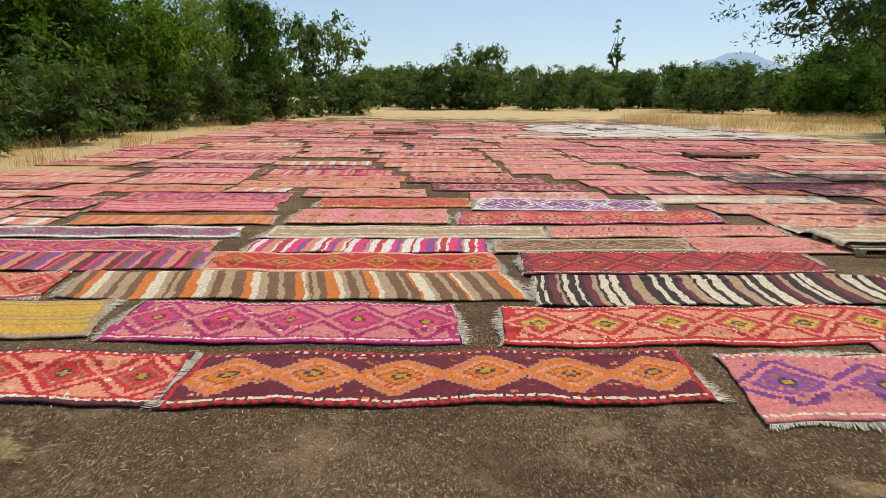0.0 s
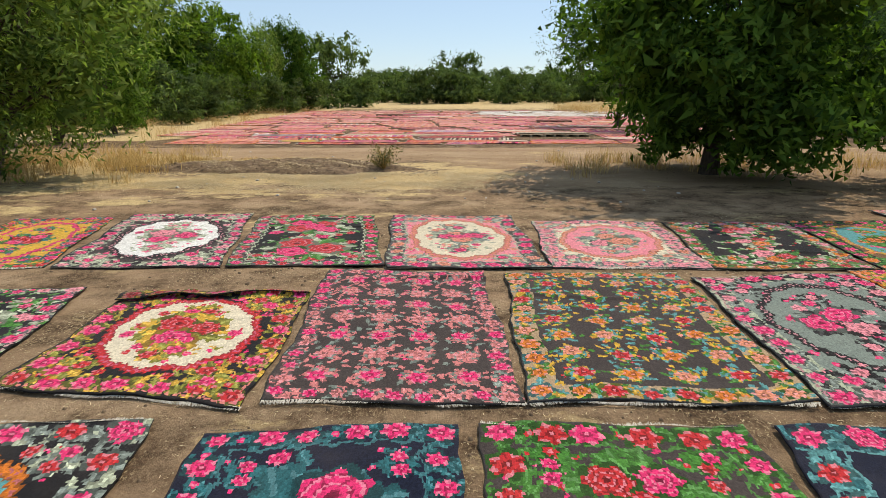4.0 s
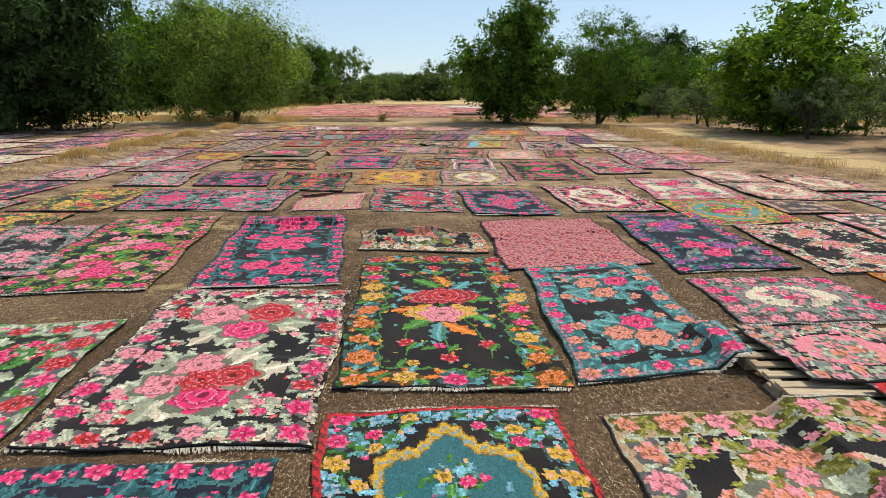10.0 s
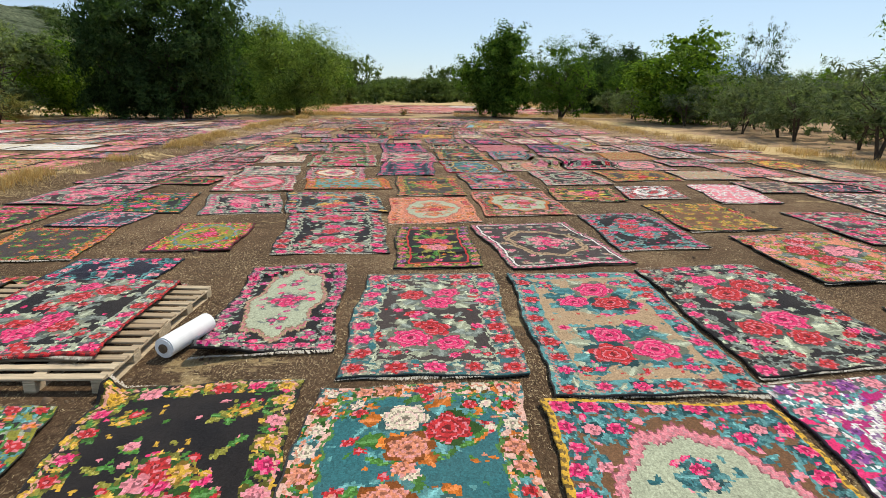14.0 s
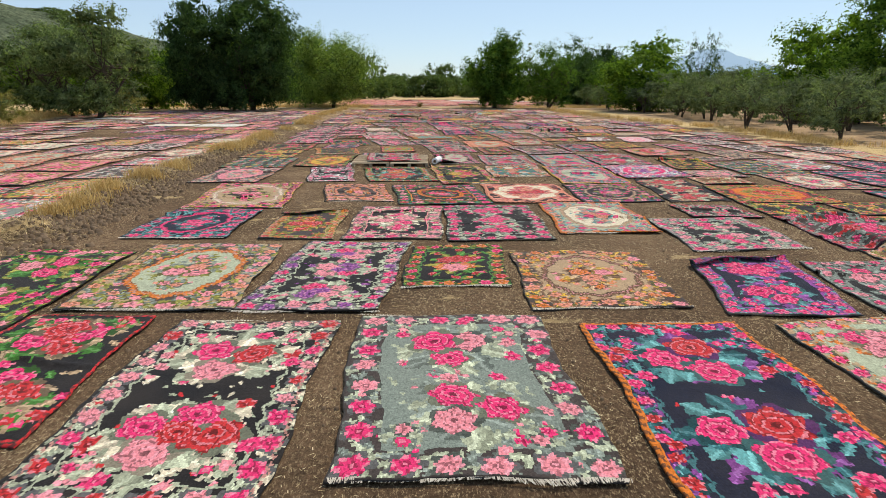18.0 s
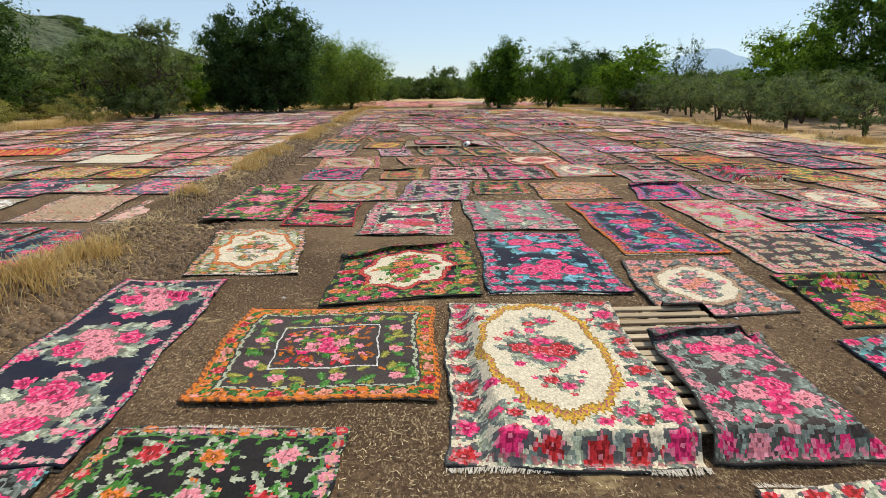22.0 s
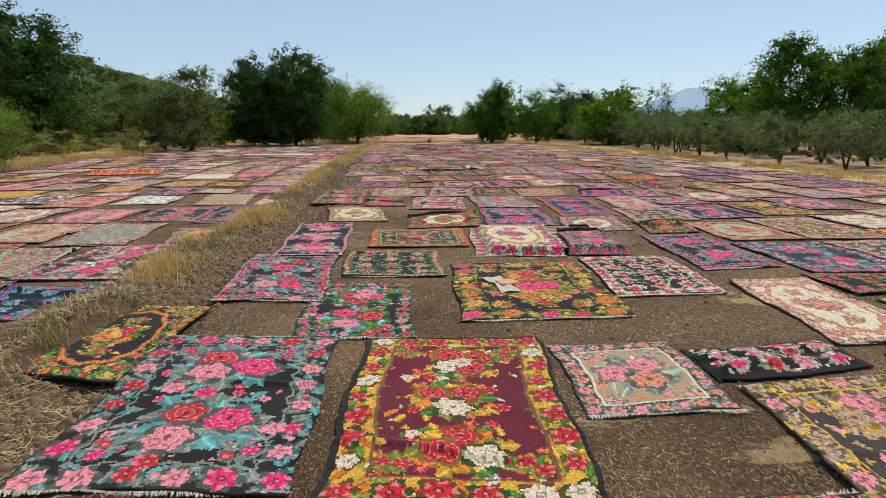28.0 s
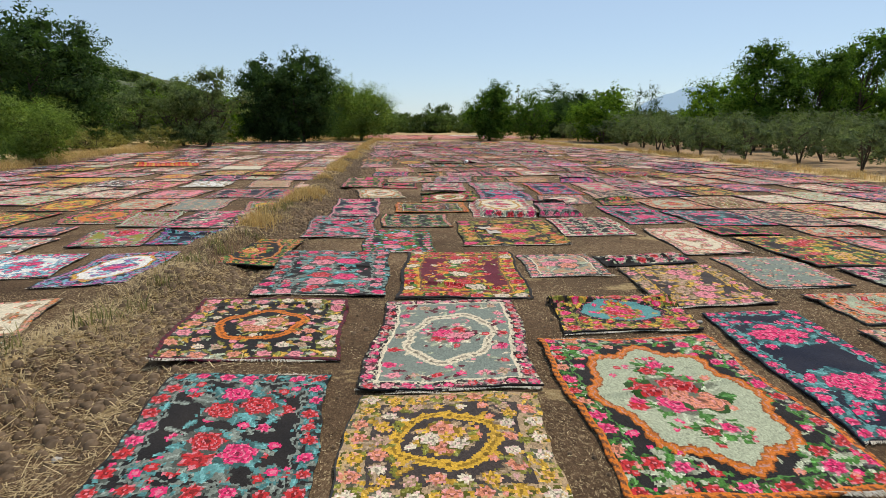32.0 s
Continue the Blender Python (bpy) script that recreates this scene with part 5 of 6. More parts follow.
reds += fill(lambda y: -15.5 - (y - 14) * 0.03, lambda y: 18 + (y - 14) * 0.1, 13.6, 30, RUNNERS[:4], 0.3, 76, 0.98, 14)
reds += fill(lambda y: -15.8, lambda y: 19.5, 31.2, 48, RUNNERS[:3], 0.35, 77, 0.98, 14)
reds = [(x, y, w, l, turn, which if not (4 < x < 18 and 32 < y < 46) else 14) for x, y, w, l, turn, which in reds]
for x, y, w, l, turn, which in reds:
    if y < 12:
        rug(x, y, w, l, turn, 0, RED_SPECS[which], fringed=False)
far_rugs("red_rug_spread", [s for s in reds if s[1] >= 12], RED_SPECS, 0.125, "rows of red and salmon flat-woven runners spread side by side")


# ---- pallets and a foam roll ----
def pallet():
    """A wooden pallet: seven deck slats, three stringers of blocks, three base boards."""
    top = new("pallet")
    for k in range(7):
        y = -0.55 + k * 1.1 / 6
        part("deck_slat", slab(-0.6, 0.6, y - 0.05, y + 0.05, 0.122, 0.144), WOOD, top)
    for x in (-0.55, 0, 0.55):
        part("stringer_board", slab(x - 0.05, x + 0.05, -0.6, 0.6, 0.1, 0.121), WOOD, top)
        part("base_board", slab(x - 0.05, x + 0.05, -0.6, 0.6, 0.0, 0.02), WOOD, top)
        for y in (-0.53, 0, 0.53):
            part("block", slab(x - 0.05, x + 0.05, y - 0.07, y + 0.07, 0.021, 0.099), WOOD, top)
    return tagged(top, "weathered pine pallet lying on the earth under rugs", "pallet", "pallets")


first = pallet()
spots = []
for px, py, hx, hy in PALLETS:
    nx, ny = (2, 2) if hx > 1 else (1, 1)
    for i in range(nx):
        for j in range(ny):
            spots.append((px + (i - (nx - 1) / 2) * 1.24, py + (j - (ny - 1) / 2) * 1.24))
spots += [(4.7, 8.3), (5.95, 8.35), (7.2, 8.3), (-5.6, 33.8), (-4.3, 33.9), (8.0, 22.3), (9.3, 22.3), (-3.2, 37.5), (9.0, 40.0)]
first.matrix_basis = pose(*spots[0], -0.03, 0, 0, 1)
for k, (px, py) in enumerate(spots[1:]):
    copy_thing(first, pose(px, py, -0.03, 0, 0, (k * 37 % 5) - 2))
PALLETS += [(5.95, 8.3, 1.85, 0.6), (-4.95, 33.85, 1.25, 0.6), (8.65, 22.3, 1.25, 0.6), (-3.2, 37.5, 0.6, 0.6), (9.0, 40.0, 0.6, 0.6)]
rug(5.95, 8.9, 3.9, 1.9, 0, 0, "n 10 W sp p p F", fringed=False)
rug(-4.95, 33.85, 2.6, 1.3, 0, 0, "M 10 B sR p p F", fringed=False)
rug(8.65, 22.3, 2.6, 1.3, 0, 0, "B 10 M sR p p F", fringed=False)

roll = new("foam_roll")
bm = bmesh.new()
bmesh.ops.create_cone(bm, cap_ends=True, segments=28, radius1=0.1, radius2=0.1, depth=0.68, matrix=pose(0, 0, 0, 90, 0, 0))
bmesh.ops.bevel(bm, geom=[e for e in bm.edges if len(e.link_faces) == 2 and e.calc_face_angle(0) > 1], offset=0.012, segments=2, affect="EDGES")
part("wrap", bm, FOIL, roll)
bm = bmesh.new()
bmesh.ops.create_cone(bm, cap_ends=True, segments=20, radius1=0.045, radius2=0.045, depth=0.7, matrix=pose(0, 0, 0, 90, 0, 0))
part("core", bm, CLOD, roll, "dark cardboard core")
roll.matrix_basis = pose(-1.02, -65.45, 0.095, 0, 0, -14)
tagged(roll, "white foam roll lying beside a wooden pallet", "roll")


scrap = new("cloth_scrap")
sx, sy = np.meshgrid(np.linspace(-0.17, 0.17, 13), np.linspace(-0.44, 0.44, 25))
pinch = 0.6 + 0.4 * np.abs(sy / 0.5)
sz = 0.012 + 0.02 * np.exp(-((sy / 0.12) ** 2)) + 0.008 * np.sin(sx * 22 + sy * 9)
idx = np.arange(sx.size).reshape(sx.shape)
quick_mesh("fan", np.stack([sx * pinch + 0.1 * sy, sy, sz], -1).reshape(-1, 3), np.stack([idx[:-1, :-1], idx[:-1, 1:], idx[1:, 1:], idx[1:, :-1]], -1).reshape(-1, 4), FOIL_CLOTH, scrap).data.shade_smooth()
part("binding", slab(-0.04, 0.26, -0.12, 0.13, 0.02, 0.042, 0.008), SALMON_CLOTH, scrap, "salmon knitted binding")
scrap.matrix_basis = pose(-2.66, -90.88, 0.03, 0, 0, 18)
tagged(scrap, "pale folded cloth scrap with salmon binding on a yellow rug", "cloth")


# ---- litter on the ground ----
def scatter(name, points, size, material, label, category, flat=True, seed=1, tall=0.0):
    """Thin bent strips lying or standing at the points."""
    rng = np.random.default_rng(seed)
    n = len(points)
    a = rng.uniform(0, 6.3, n)
    length, wide = size * rng.uniform(0.4, 1.5, n), rng.uniform(0.0018, 0.0045, n) * (size / 0.09) ** 0.3 * (1 if flat else 1.9)
    d = np.stack([np.cos(a), np.sin(a), np.zeros(n)], 1)
    s = np.stack([-np.sin(a), np.cos(a), np.zeros(n)], 1) * wide[:, None]
    if flat:
        lift = np.stack([np.zeros(n), np.zeros(n), rng.uniform(0.0, 0.22, n)], 1)
        p0, p1 = points, points + (d + lift) * length[:, None]
        verts = np.stack([p0 - s, p0 + s, p1 + s, p1 - s], 1).reshape(-1, 3)
        quads = np.arange(n * 4).reshape(-1, 4)
    else:
        lean = rng.uniform(0.1, 1.3, n)[:, None]
        high = (tall * rng.uniform(0.45, 1.15, n))[:, None]
        mid = points + d * lean * high * 0.35 + np.array([0, 0, 1]) * high * 0.6
        tip = points + d * lean * high + np.array([0, 0, 1]) * high
        verts = np.stack([points - s, points + s, mid + s * 0.8, mid - s * 0.8, tip + s * 0.25, tip - s * 0.25], 1).reshape(-1, 3)
        b = np.arange(n)[:, None] * 6
        quads = np.concatenate([b + [0, 1, 2, 3], b + [3, 2, 4, 5]])
    ob = quick_mesh(name, verts, quads, material)
    return tagged(ob, label, category, kind="stuff")


def on_ground(x, y, up=0.004):
    return np.stack([x, y, ground_height(x, y) + up], 1)


def uncovered(x, y):
    """Which of the points lie beside the rugs."""
    keep = np.ones(len(x), bool)
    for a, b, c, d in laid:
        keep &= (np.abs(x - a) > c / 2 - 0.03) | (np.abs(y - b) > d / 2 - 0.03)
    return keep


rng = np.random.default_rng(3)
n = 420000
x, y = rng.uniform(-5.2, 5.2, n), rng.uniform(-106, 4.5, n)
x += np.interp(-y, [-4, 12, 45, 75, 105], [-2, 0.5, 2.0, 0.5, -3.5])
keep = uncovered(x, y) & (rng.random(n) < np.clip(0.5 + 0.7 * np.sin(x * 1.3 + np.sin(y)) * np.sin(y * 0.9 + np.sin(x * 0.7)) + 0.35 * np.sin(x * 4.1 + y * 2.7) * np.sin(y * 3.9), 0.06, 1) * np.where(y > -3, 0.35, 1))
scatter("straw_litter", on_ground(x[keep], y[keep]), 0.028, LITTER, "short pale straw scattered over the earth between rugs", "straw")
n = 26000
x, y = rng.uniform(-8, 7, n), rng.uniform(-106, 4.5, n)
x += np.interp(-y, [12, 45, 75, 105], [1.2, 2.0, 0.5, -2.5])
near = rng.random(n) < np.where(np.sin(x * 0.9) * np.sin(y * 0.5) > 0, 1, 0.35)
keep = uncovered(x, y) & near
x, y = x[keep], y[keep]
bx, by = rng.uniform(-0.5, 1.6, 9000), rng.uniform(-104, -76, 9000)
bx = bank_x(by) + bx
ok = uncovered(bx, by)
x, y = np.concatenate([x, bx[ok]]), np.concatenate([y, by[ok]])
size = rng.uniform(0.006, 0.022, len(x)) * np.where(rng.random(len(x)) < 0.05, 2.0, 1) * np.where(y > -14, 0.5, 1)
unit = np.array([[-1, -1, -0.6], [1, -1, -0.6], [1, 1, -0.6], [-1, 1, -0.6], [-0.6, -0.6, 0.7], [0.6, -0.6, 0.7], [0.6, 0.6, 0.7], [-0.6, 0.6, 0.7]])
shape = unit[None] * size[:, None, None] * rng.uniform(0.6, 1.3, (len(x), 8, 3))
verts = (shape + on_ground(x, y, 0.004)[:, None]).reshape(-1, 3)
faces = np.array([[0, 1, 5, 4], [1, 2, 6, 5], [2, 3, 7, 6], [3, 0, 4, 7], [4, 5, 6, 7]])
ly = rng.uniform(-105, -58, 4200)
lx = bank_x(ly) + rng.normal(0.7, 0.4, len(ly))
ok = uncovered(lx, ly)
lx, ly = lx[ok], ly[ok]
big = unit[None] * rng.uniform(0.02, 0.065, (len(lx), 1, 1)) * rng.uniform(0.6, 1.3, (len(lx), 8, 3))
verts = np.concatenate([verts, (big + on_ground(lx, ly, 0.012)[:, None]).reshape(-1, 3)])
x = np.concatenate([x, lx])
clods = quick_mesh("earth_clods", verts, (np.arange(len(x))[:, None, None] * 8 + faces[None]).reshape(-1, 4), CLOD)
tagged(clods, "crumbled dark brown clods of dry earth", "clods", kind="stuff")

# the straw heap and dry grass beside the track
n = 230000
x, y = rng.normal(-4.2, 4.0, n), rng.normal(-7.8, 1.3, n)
clump = np.sin(x * 1.7 + np.sin(y * 2.1)) + np.sin(y * 2.6 + np.sin(x * 1.1) * 1.5)
keep = (y < -5.9 - 0.35 * np.abs(np.sin(x))) & (y > -10.9 + 0.5 * np.sin(x * 1.4)) & (x < 1.6 + 0.5 * (y + 8)) & (x > -16) & (rng.random(n) < np.clip(0.45 + 0.4 * clump, 0.08, 1) * np.interp(y, [-10.4, -9.2, -8.2], [0.2, 0.5, 1]))
scatter("straw_spread", on_ground(x[keep], y[keep], 0.004), 0.085, LITTER, "pale dry straw strewn thick beside the track", "straw", seed=5)


def heap_height(x, y):
    """A low ragged heap: humps and hollows on a broken outline."""
    a = np.arctan2(y + 5.0, (x + 5.2) * 0.42)
    r = np.hypot((x + 5.2) / 4.3, (y + 5.0) / 1.55) * (1 + 0.13 * np.sin(3 * a + 1) + 0.09 * np.sin(7 * a) + 0.05 * np.sin(15 * a + 2))
    f = np.clip(1 - r**2, 0, 1)
    rough = 0.8 + 0.14 * np.sin(x * 3.1 + 2 * np.sin(y * 2.3)) + 0.12 * np.sin(y * 5.3 + np.sin(x * 4.1) * 2) + 0.07 * np.sin(x * 13 + y * 9 + np.sin(y * 11))
    return f, 0.26 * f**0.6 * rough - 0.024


mx, my = np.meshgrid(np.linspace(-10.2, -0.2, 150), np.linspace(-6.9, -3.0, 76))
mz = heap_height(mx, my)[1]
mz += np.where(mz > -0.04, rng.normal(0, 0.009, mz.shape), 0)
idx = np.arange(mx.size).reshape(mx.shape)
heap = quick_mesh("earth_heap", np.stack([mx, my, mz], -1).reshape(-1, 3), np.stack([idx[:-1, :-1], idx[:-1, 1:], idx[1:, 1:], idx[1:, :-1]], -1).reshape(-1, 4), ASH_SOIL)
tagged(heap, "low heap of grey-brown burnt earth and straw", "earth heap", kind="structure")
n = 26000
x, y = rng.uniform(-10, -0.4, n), rng.uniform(-6.9, -3.1, n)
f, up = heap_height(x, y)
keep = (f > 0.01) & (rng.random(n) < np.clip(0.35 + 0.8 * np.sin(x * 1.9 + 1) * np.sin(y * 2.7 + x), 0.05, 1))
scatter("heap_straw", np.stack([x, y, up + 0.004], 1)[keep], 0.12, LITTER, "loose straw and stalks on the heap", "straw", seed=8)
x, y = rng.uniform(-9.6, -0.7, 500), rng.uniform(-6.7, -3.3, 500)
f, up = heap_height(x, y)
x, y, up = x[f > 0.02], y[f > 0.02], up[f > 0.02]
size = rng.uniform(0.01, 0.035, len(x))
shape = unit[None] * size[:, None, None] * rng.uniform(0.6, 1.3, (len(x), 8, 3))
verts = (shape + np.stack([x, y, up + 0.004], 1)[:, None]).reshape(-1, 3)
lumps_of_earth = quick_mesh("heap_clods", verts, (np.arange(len(x))[:, None, None] * 8 + faces[None]).reshape(-1, 4), ASH_SOIL)
tagged(lumps_of_earth, "grey-brown lumps of burnt earth on the heap", "clods", kind="stuff")


def tufts(name, centres, per, spread, tall, material, label, seed):
    rng = np.random.default_rng(seed)
    c = np.repeat(np.asarray(centres, float), per, axis=0)
    p = c + rng.normal(0, spread, c.shape)
    return scatter(name, on_ground(p[:, 0], p[:, 1], -0.01), 0.12, material, label, "dry grass", flat=False, seed=seed, tall=tall)


yy = rng.uniform(-104, -14, 800)
yy = yy[(np.sin(yy * 1.1) + np.sin(yy * 0.43 + 1) + 0.6 * np.sin(yy * 2.7) > np.interp(yy, [-84, -60], [0.75, -0.2]))]
tufts("bank_dry_grass", np.stack([bank_x(yy) + rng.normal(-0.05, 0.2, len(yy)), yy], 1), 60, 0.15, 0.27, DRY_GRASS, "tall golden dry grass along the bank between fields", 11)
yy = rng.uniform(-103, -20, 520)
by = rng.uniform(-105, -55, 60000)
by = by[np.sin(by * 0.9 + 1) + np.sin(by * 2.3) + rng.normal(0, 0.6, len(by)) > -0.2]
bx = bank_x(by) + rng.normal(0.15, 0.42, len(by))
near_by = rng.uniform(-105, -93, 11000)
bx, by = np.concatenate([bx, bank_x(near_by) + rng.normal(0.6, 0.7, len(near_by))]), np.concatenate([by, near_by])
ok = uncovered(bx, by)
scatter("bank_lying_straw", on_ground(bx[ok], by[ok], 0.006), 0.14, STRAW, "long pale straw lying on the bank", "straw", seed=19)
tufts("bank_flat_straw", np.stack([bank_x(yy) + rng.normal(0.05, 0.32, len(yy)), yy], 1), 26, 0.16, 0.1, STRAW, "flattened pale straw on the bank", 12)
yy = rng.uniform(-104, -84, 22)
tufts("bank_weeds", np.stack([bank_x(yy) + rng.normal(0, 0.25, len(yy)), yy], 1), 30, 0.1, 0.22, GREEN_WEED, "greenish weeds on the bank", 13)
yy = rng.uniform(-92, -12, 330)
tufts("field_edge_grass", np.stack([np.array([right_rim(v) for v in yy]) + 1.6 + rng.normal(0, 0.55, len(yy)), yy], 1), 40, 0.16, 0.34, DRY_GRASS, "dry golden grass along the field edge", 14)
xx, yy = rng.uniform(-9.5, -3.6, 60), rng.normal(-3.35, 0.18, 60)
tufts("heap_grass", np.stack([xx, yy], 1), 26, 0.12, 0.16, DRY_GRASS, "low dry grass along the heap beside the track", 20)
xx, yy = rng.uniform(-40, -8.5, 420), rng.normal(-4.5, 1.8, 420)
tufts("trackside_grass", np.stack([xx, yy], 1), 44, 0.2, 0.5, DRY_GRASS, "tall dry golden grass beside the dirt track", 15)
xx, yy = rng.uniform(3.5, 40, 300), rng.normal(-4.5, 1.2, 300)
tufts("trackside_grass_right", np.stack([xx, yy], 1), 34, 0.2, 0.42, DRY_GRASS, "dry grass under the trees beside the track", 16)
xx, yy = rng.uniform(14, 70, 420), rng.uniform(38, 60, 420)
tufts("meadow_grass", np.stack([xx, yy], 1), 40, 0.5, 1.0, DRY_GRASS, "golden dry meadow before the far trees", 17)
yy = rng.uniform(-100, -18, 700)
xx = np.array([left_rim(v) for v in yy]) - 0.4 - np.abs(rng.normal(0, 2.0, 700))
tufts("far_field_edge_grass", np.stack([xx, yy], 1), 34, 0.3, 0.5, DRY_GRASS, "dry golden grass along the far field edge", 21)
xx, yy = rng.uniform(-30, -14, 240), rng.uniform(6, 60, 240)
tufts("wood_edge_grass", np.stack([xx - (yy - 6) * 0.03, yy], 1), 40, 0.4, 0.6, DRY_GRASS, "dry grass along the wood's edge", 18)


# ---- trees ----
def tube(points, radii, sides=8):
    rings = []
    for k, p in enumerate(points):
        way = (points[min(k + 1, len(points) - 1)] - points[max(k - 1, 0)])
        way = way / (np.linalg.norm(way) + 1e-9)
        side = np.cross(way, [0.3, 1, 0.2])
        side /= np.linalg.norm(side)
        up = np.cross(way, side)
        a = np.arange(sides) / sides * 2 * math.pi
        rings.append(p + radii[k] * (np.cos(a)[:, None] * side + np.sin(a)[:, None] * up))
    verts = np.concatenate(rings)
    quads = []
    for k in range(len(points) - 1):
        for s in range(sides):
            quads.append((k * sides + s, k * sides + (s + 1) % sides, (k + 1) * sides + (s + 1) % sides, (k + 1) * sides + s))
    return verts, np.array(quads)


def tree(name, height, spread, clear, leaves, leaf, material, label, seed, stems=1, slim=0.45, lumps=20, near=True, loose=0.3, boxy=0.0, girth=0.024):
    """A tapered trunk, limbs that reach into the crown, and a crown of single leaves in sprays, on boughs of uneven size."""
    rng = np.random.default_rng(seed)
    top = new(name)
    mid = np.array([0, 0, clear + (height - clear) * 0.5])
    half = np.array([spread / 2, spread / 2, (height - clear) / 2])
    centres, sizes = [], []
    for _ in range(lumps):
        d = rng.normal(0, 1, 3)
        d /= np.linalg.norm(d) * (1 - boxy) + np.abs(d).max() * boxy
        size = rng.uniform(0.2, 0.4)
        centres.append(mid + d * half * rng.uniform(0.45, 1.0 - size * 0.6))
        sizes.append(size * min(spread, height - clear) * 0.66)
    for k in range(lumps // 3):
        a, d = rng.uniform(0, 6.3), spread / 2 * rng.uniform(0.25, 0.72)
        centres.append(np.array([d * math.cos(a), d * math.sin(a), clear + (height - clear) * rng.uniform(0.1, 0.28)]))
        sizes.append(rng.uniform(0.2, 0.34) * min(spread, height - clear) * 0.55)
    lumps = len(centres)
    tv, tq, count = [], [], 0
    for s in range(stems):
        lean = rng.normal(0, 0.1 + 0.25 * (stems > 1), 2)
        tip = np.array([lean[0] * height * 0.5, lean[1] * height * 0.5, clear + (height - clear) * 0.55])
        pts = np.array([tip * q + np.array([0.06 * math.sin(q * 7 + s), 0.05 * math.cos(q * 5 + s), 0]) * height * 0.12 * q for q in np.linspace(0, 1, 7)])
        thick = height * girth / stems**0.4
        trunk = quick_mesh("trunk", *tube(pts, thick * np.array([1.5, 1.05, 0.95, 0.85, 0.7, 0.5, 0.3])), BARK, top)
        trunk.data.shade_smooth()
        for c in centres[s::stems][:7]:
            start = pts[int(rng.integers(2, 6))]
            bend = (start + c) / 2 + rng.normal(0, 0.05 * height, 3) * [1, 1, 0.4]
            v, q = tube(np.array([start, (start + bend) / 2 + [0, 0, 0.02], bend, (bend + c) / 2, c]), thick * np.array([0.5, 0.42, 0.33, 0.22, 0.08]), 5)
            if near:
                quick_mesh("limb", v, q, BARK, trunk).data.shade_smooth()
                continue
            tv.append(v), tq.append(q + count)
            count += len(v)
    if tv:
        quick_mesh("bough", np.concatenate(tv), np.concatenate(tq), BARK, trunk).data.shade_smooth()
    # sprays sit on the boughs' outsides; each holds a few dozen leaves that face outwards and up
    share = np.array(sizes) ** 2
    sprays = max(lumps * 4, leaves // 45)
    owner = rng.choice(lumps, size=sprays, p=share / share.sum())
    d = rng.normal(0, 1, (sprays, 3))
    d /= np.linalg.norm(d, axis=1)[:, None]
    radius = np.array(sizes)[owner]
    hub = np.array(centres)[owner] + d * (radius * rng.uniform(0.65, 1.0 + loose * 0.6, sprays))[:, None] * [1, 1, 0.85]
    reach = radius * rng.uniform(0.2, 0.42, sprays)
    which = rng.integers(sprays, size=leaves)
    inner = rng.random(leaves) < 0.2
    at = hub[which] + rng.normal(0, 0.5, (leaves, 3)) * reach[which][:, None] * [1, 1, 0.75]
    core = np.array(centres)[owner[which]]
    at = np.where(inner[:, None], core + (at - core) * rng.uniform(0.2, 0.7, (leaves, 1)), at)
    low, high = np.percentile(at, 2.5, axis=0), np.percentile(at, 97.5, axis=0)
    low[2], high[2] = np.percentile(at[:, 2], 0.5), np.percentile(at[:, 2], 98.8)
    at[:, :2] = (at[:, :2] - (low + high)[:2] / 2) * spread / (high - low)[:2]
    at[:, 2] = clear + (at[:, 2] - low[2]) * (height - clear) / (high[2] - low[2])
    at[:, 2] = np.where(at[:, 2] < clear * 0.5 + 0.1, clear * 0.5 + 0.1 + rng.random(leaves) * 0.8, at[:, 2])
    face = d[which] * 0.7 + [0, 0, 0.35] + rng.normal(0, 0.5, (leaves, 3))
    n1 = np.cross(face, rng.normal(0, 1, (leaves, 3)))
    n1 /= np.linalg.norm(n1, axis=1)[:, None] + 1e-9
    n2 = np.cross(face, n1)
    n2 /= np.linalg.norm(n2, axis=1)[:, None] + 1e-9
    big = leaf * rng.uniform(0.6, 1.35, leaves)[:, None] * np.where(inner, 2.2, 1.0)[:, None]
    verts = np.stack([at - n1 * big * 0.5, at + n2 * big * slim * 0.8, at + n1 * big * 0.5], 1).reshape(-1, 3)
    quick_mesh("crown", verts, np.arange(leaves * 3).reshape(-1, 3), material, top)
    return tagged(top, label, "tree")


def stand(ob, x, y, turn=0.0, scale=1.0, wide=None):
    ob.matrix_basis = pose(x, y, -0.06, 0, 0, turn)
    ob.scale = (wide or scale, wide or scale, scale)
    return ob


def again(ob, x, y, turn, scale=1.0, wide=None, group=""):
    made = copy_thing(ob, pose(x, y, -0.06, 0, 0, turn))
    made.scale = (wide or scale, wide or scale, scale)
    return tagged(made, group=group)


oak_round = stand(tree("oak", 8.6, 6.8, 0.4, 30000, 0.29, ELM_LEAF, "broad dark green oak standing beside the dirt track", 21, lumps=48, boxy=0.5), 7.8, -6.6)
oak_dark = stand(tree("oak", 12.3, 10.0, 0.2, 32000, 0.36, OAK_LEAF, "large dense dark evergreen oak at the field edge", 22, stems=2, lumps=50, boxy=0.35), -20.4, -17.0, 0, 0.95, 0.9)
willow = stand(tree("willow", 9.0, 8.8, 0.1, 40000, 0.23, WILLOW_LEAF, "grey-green willow with loose feathery crown", 23, stems=3, slim=0.34, lumps=38, loose=0.2), -13.0, -7.0)
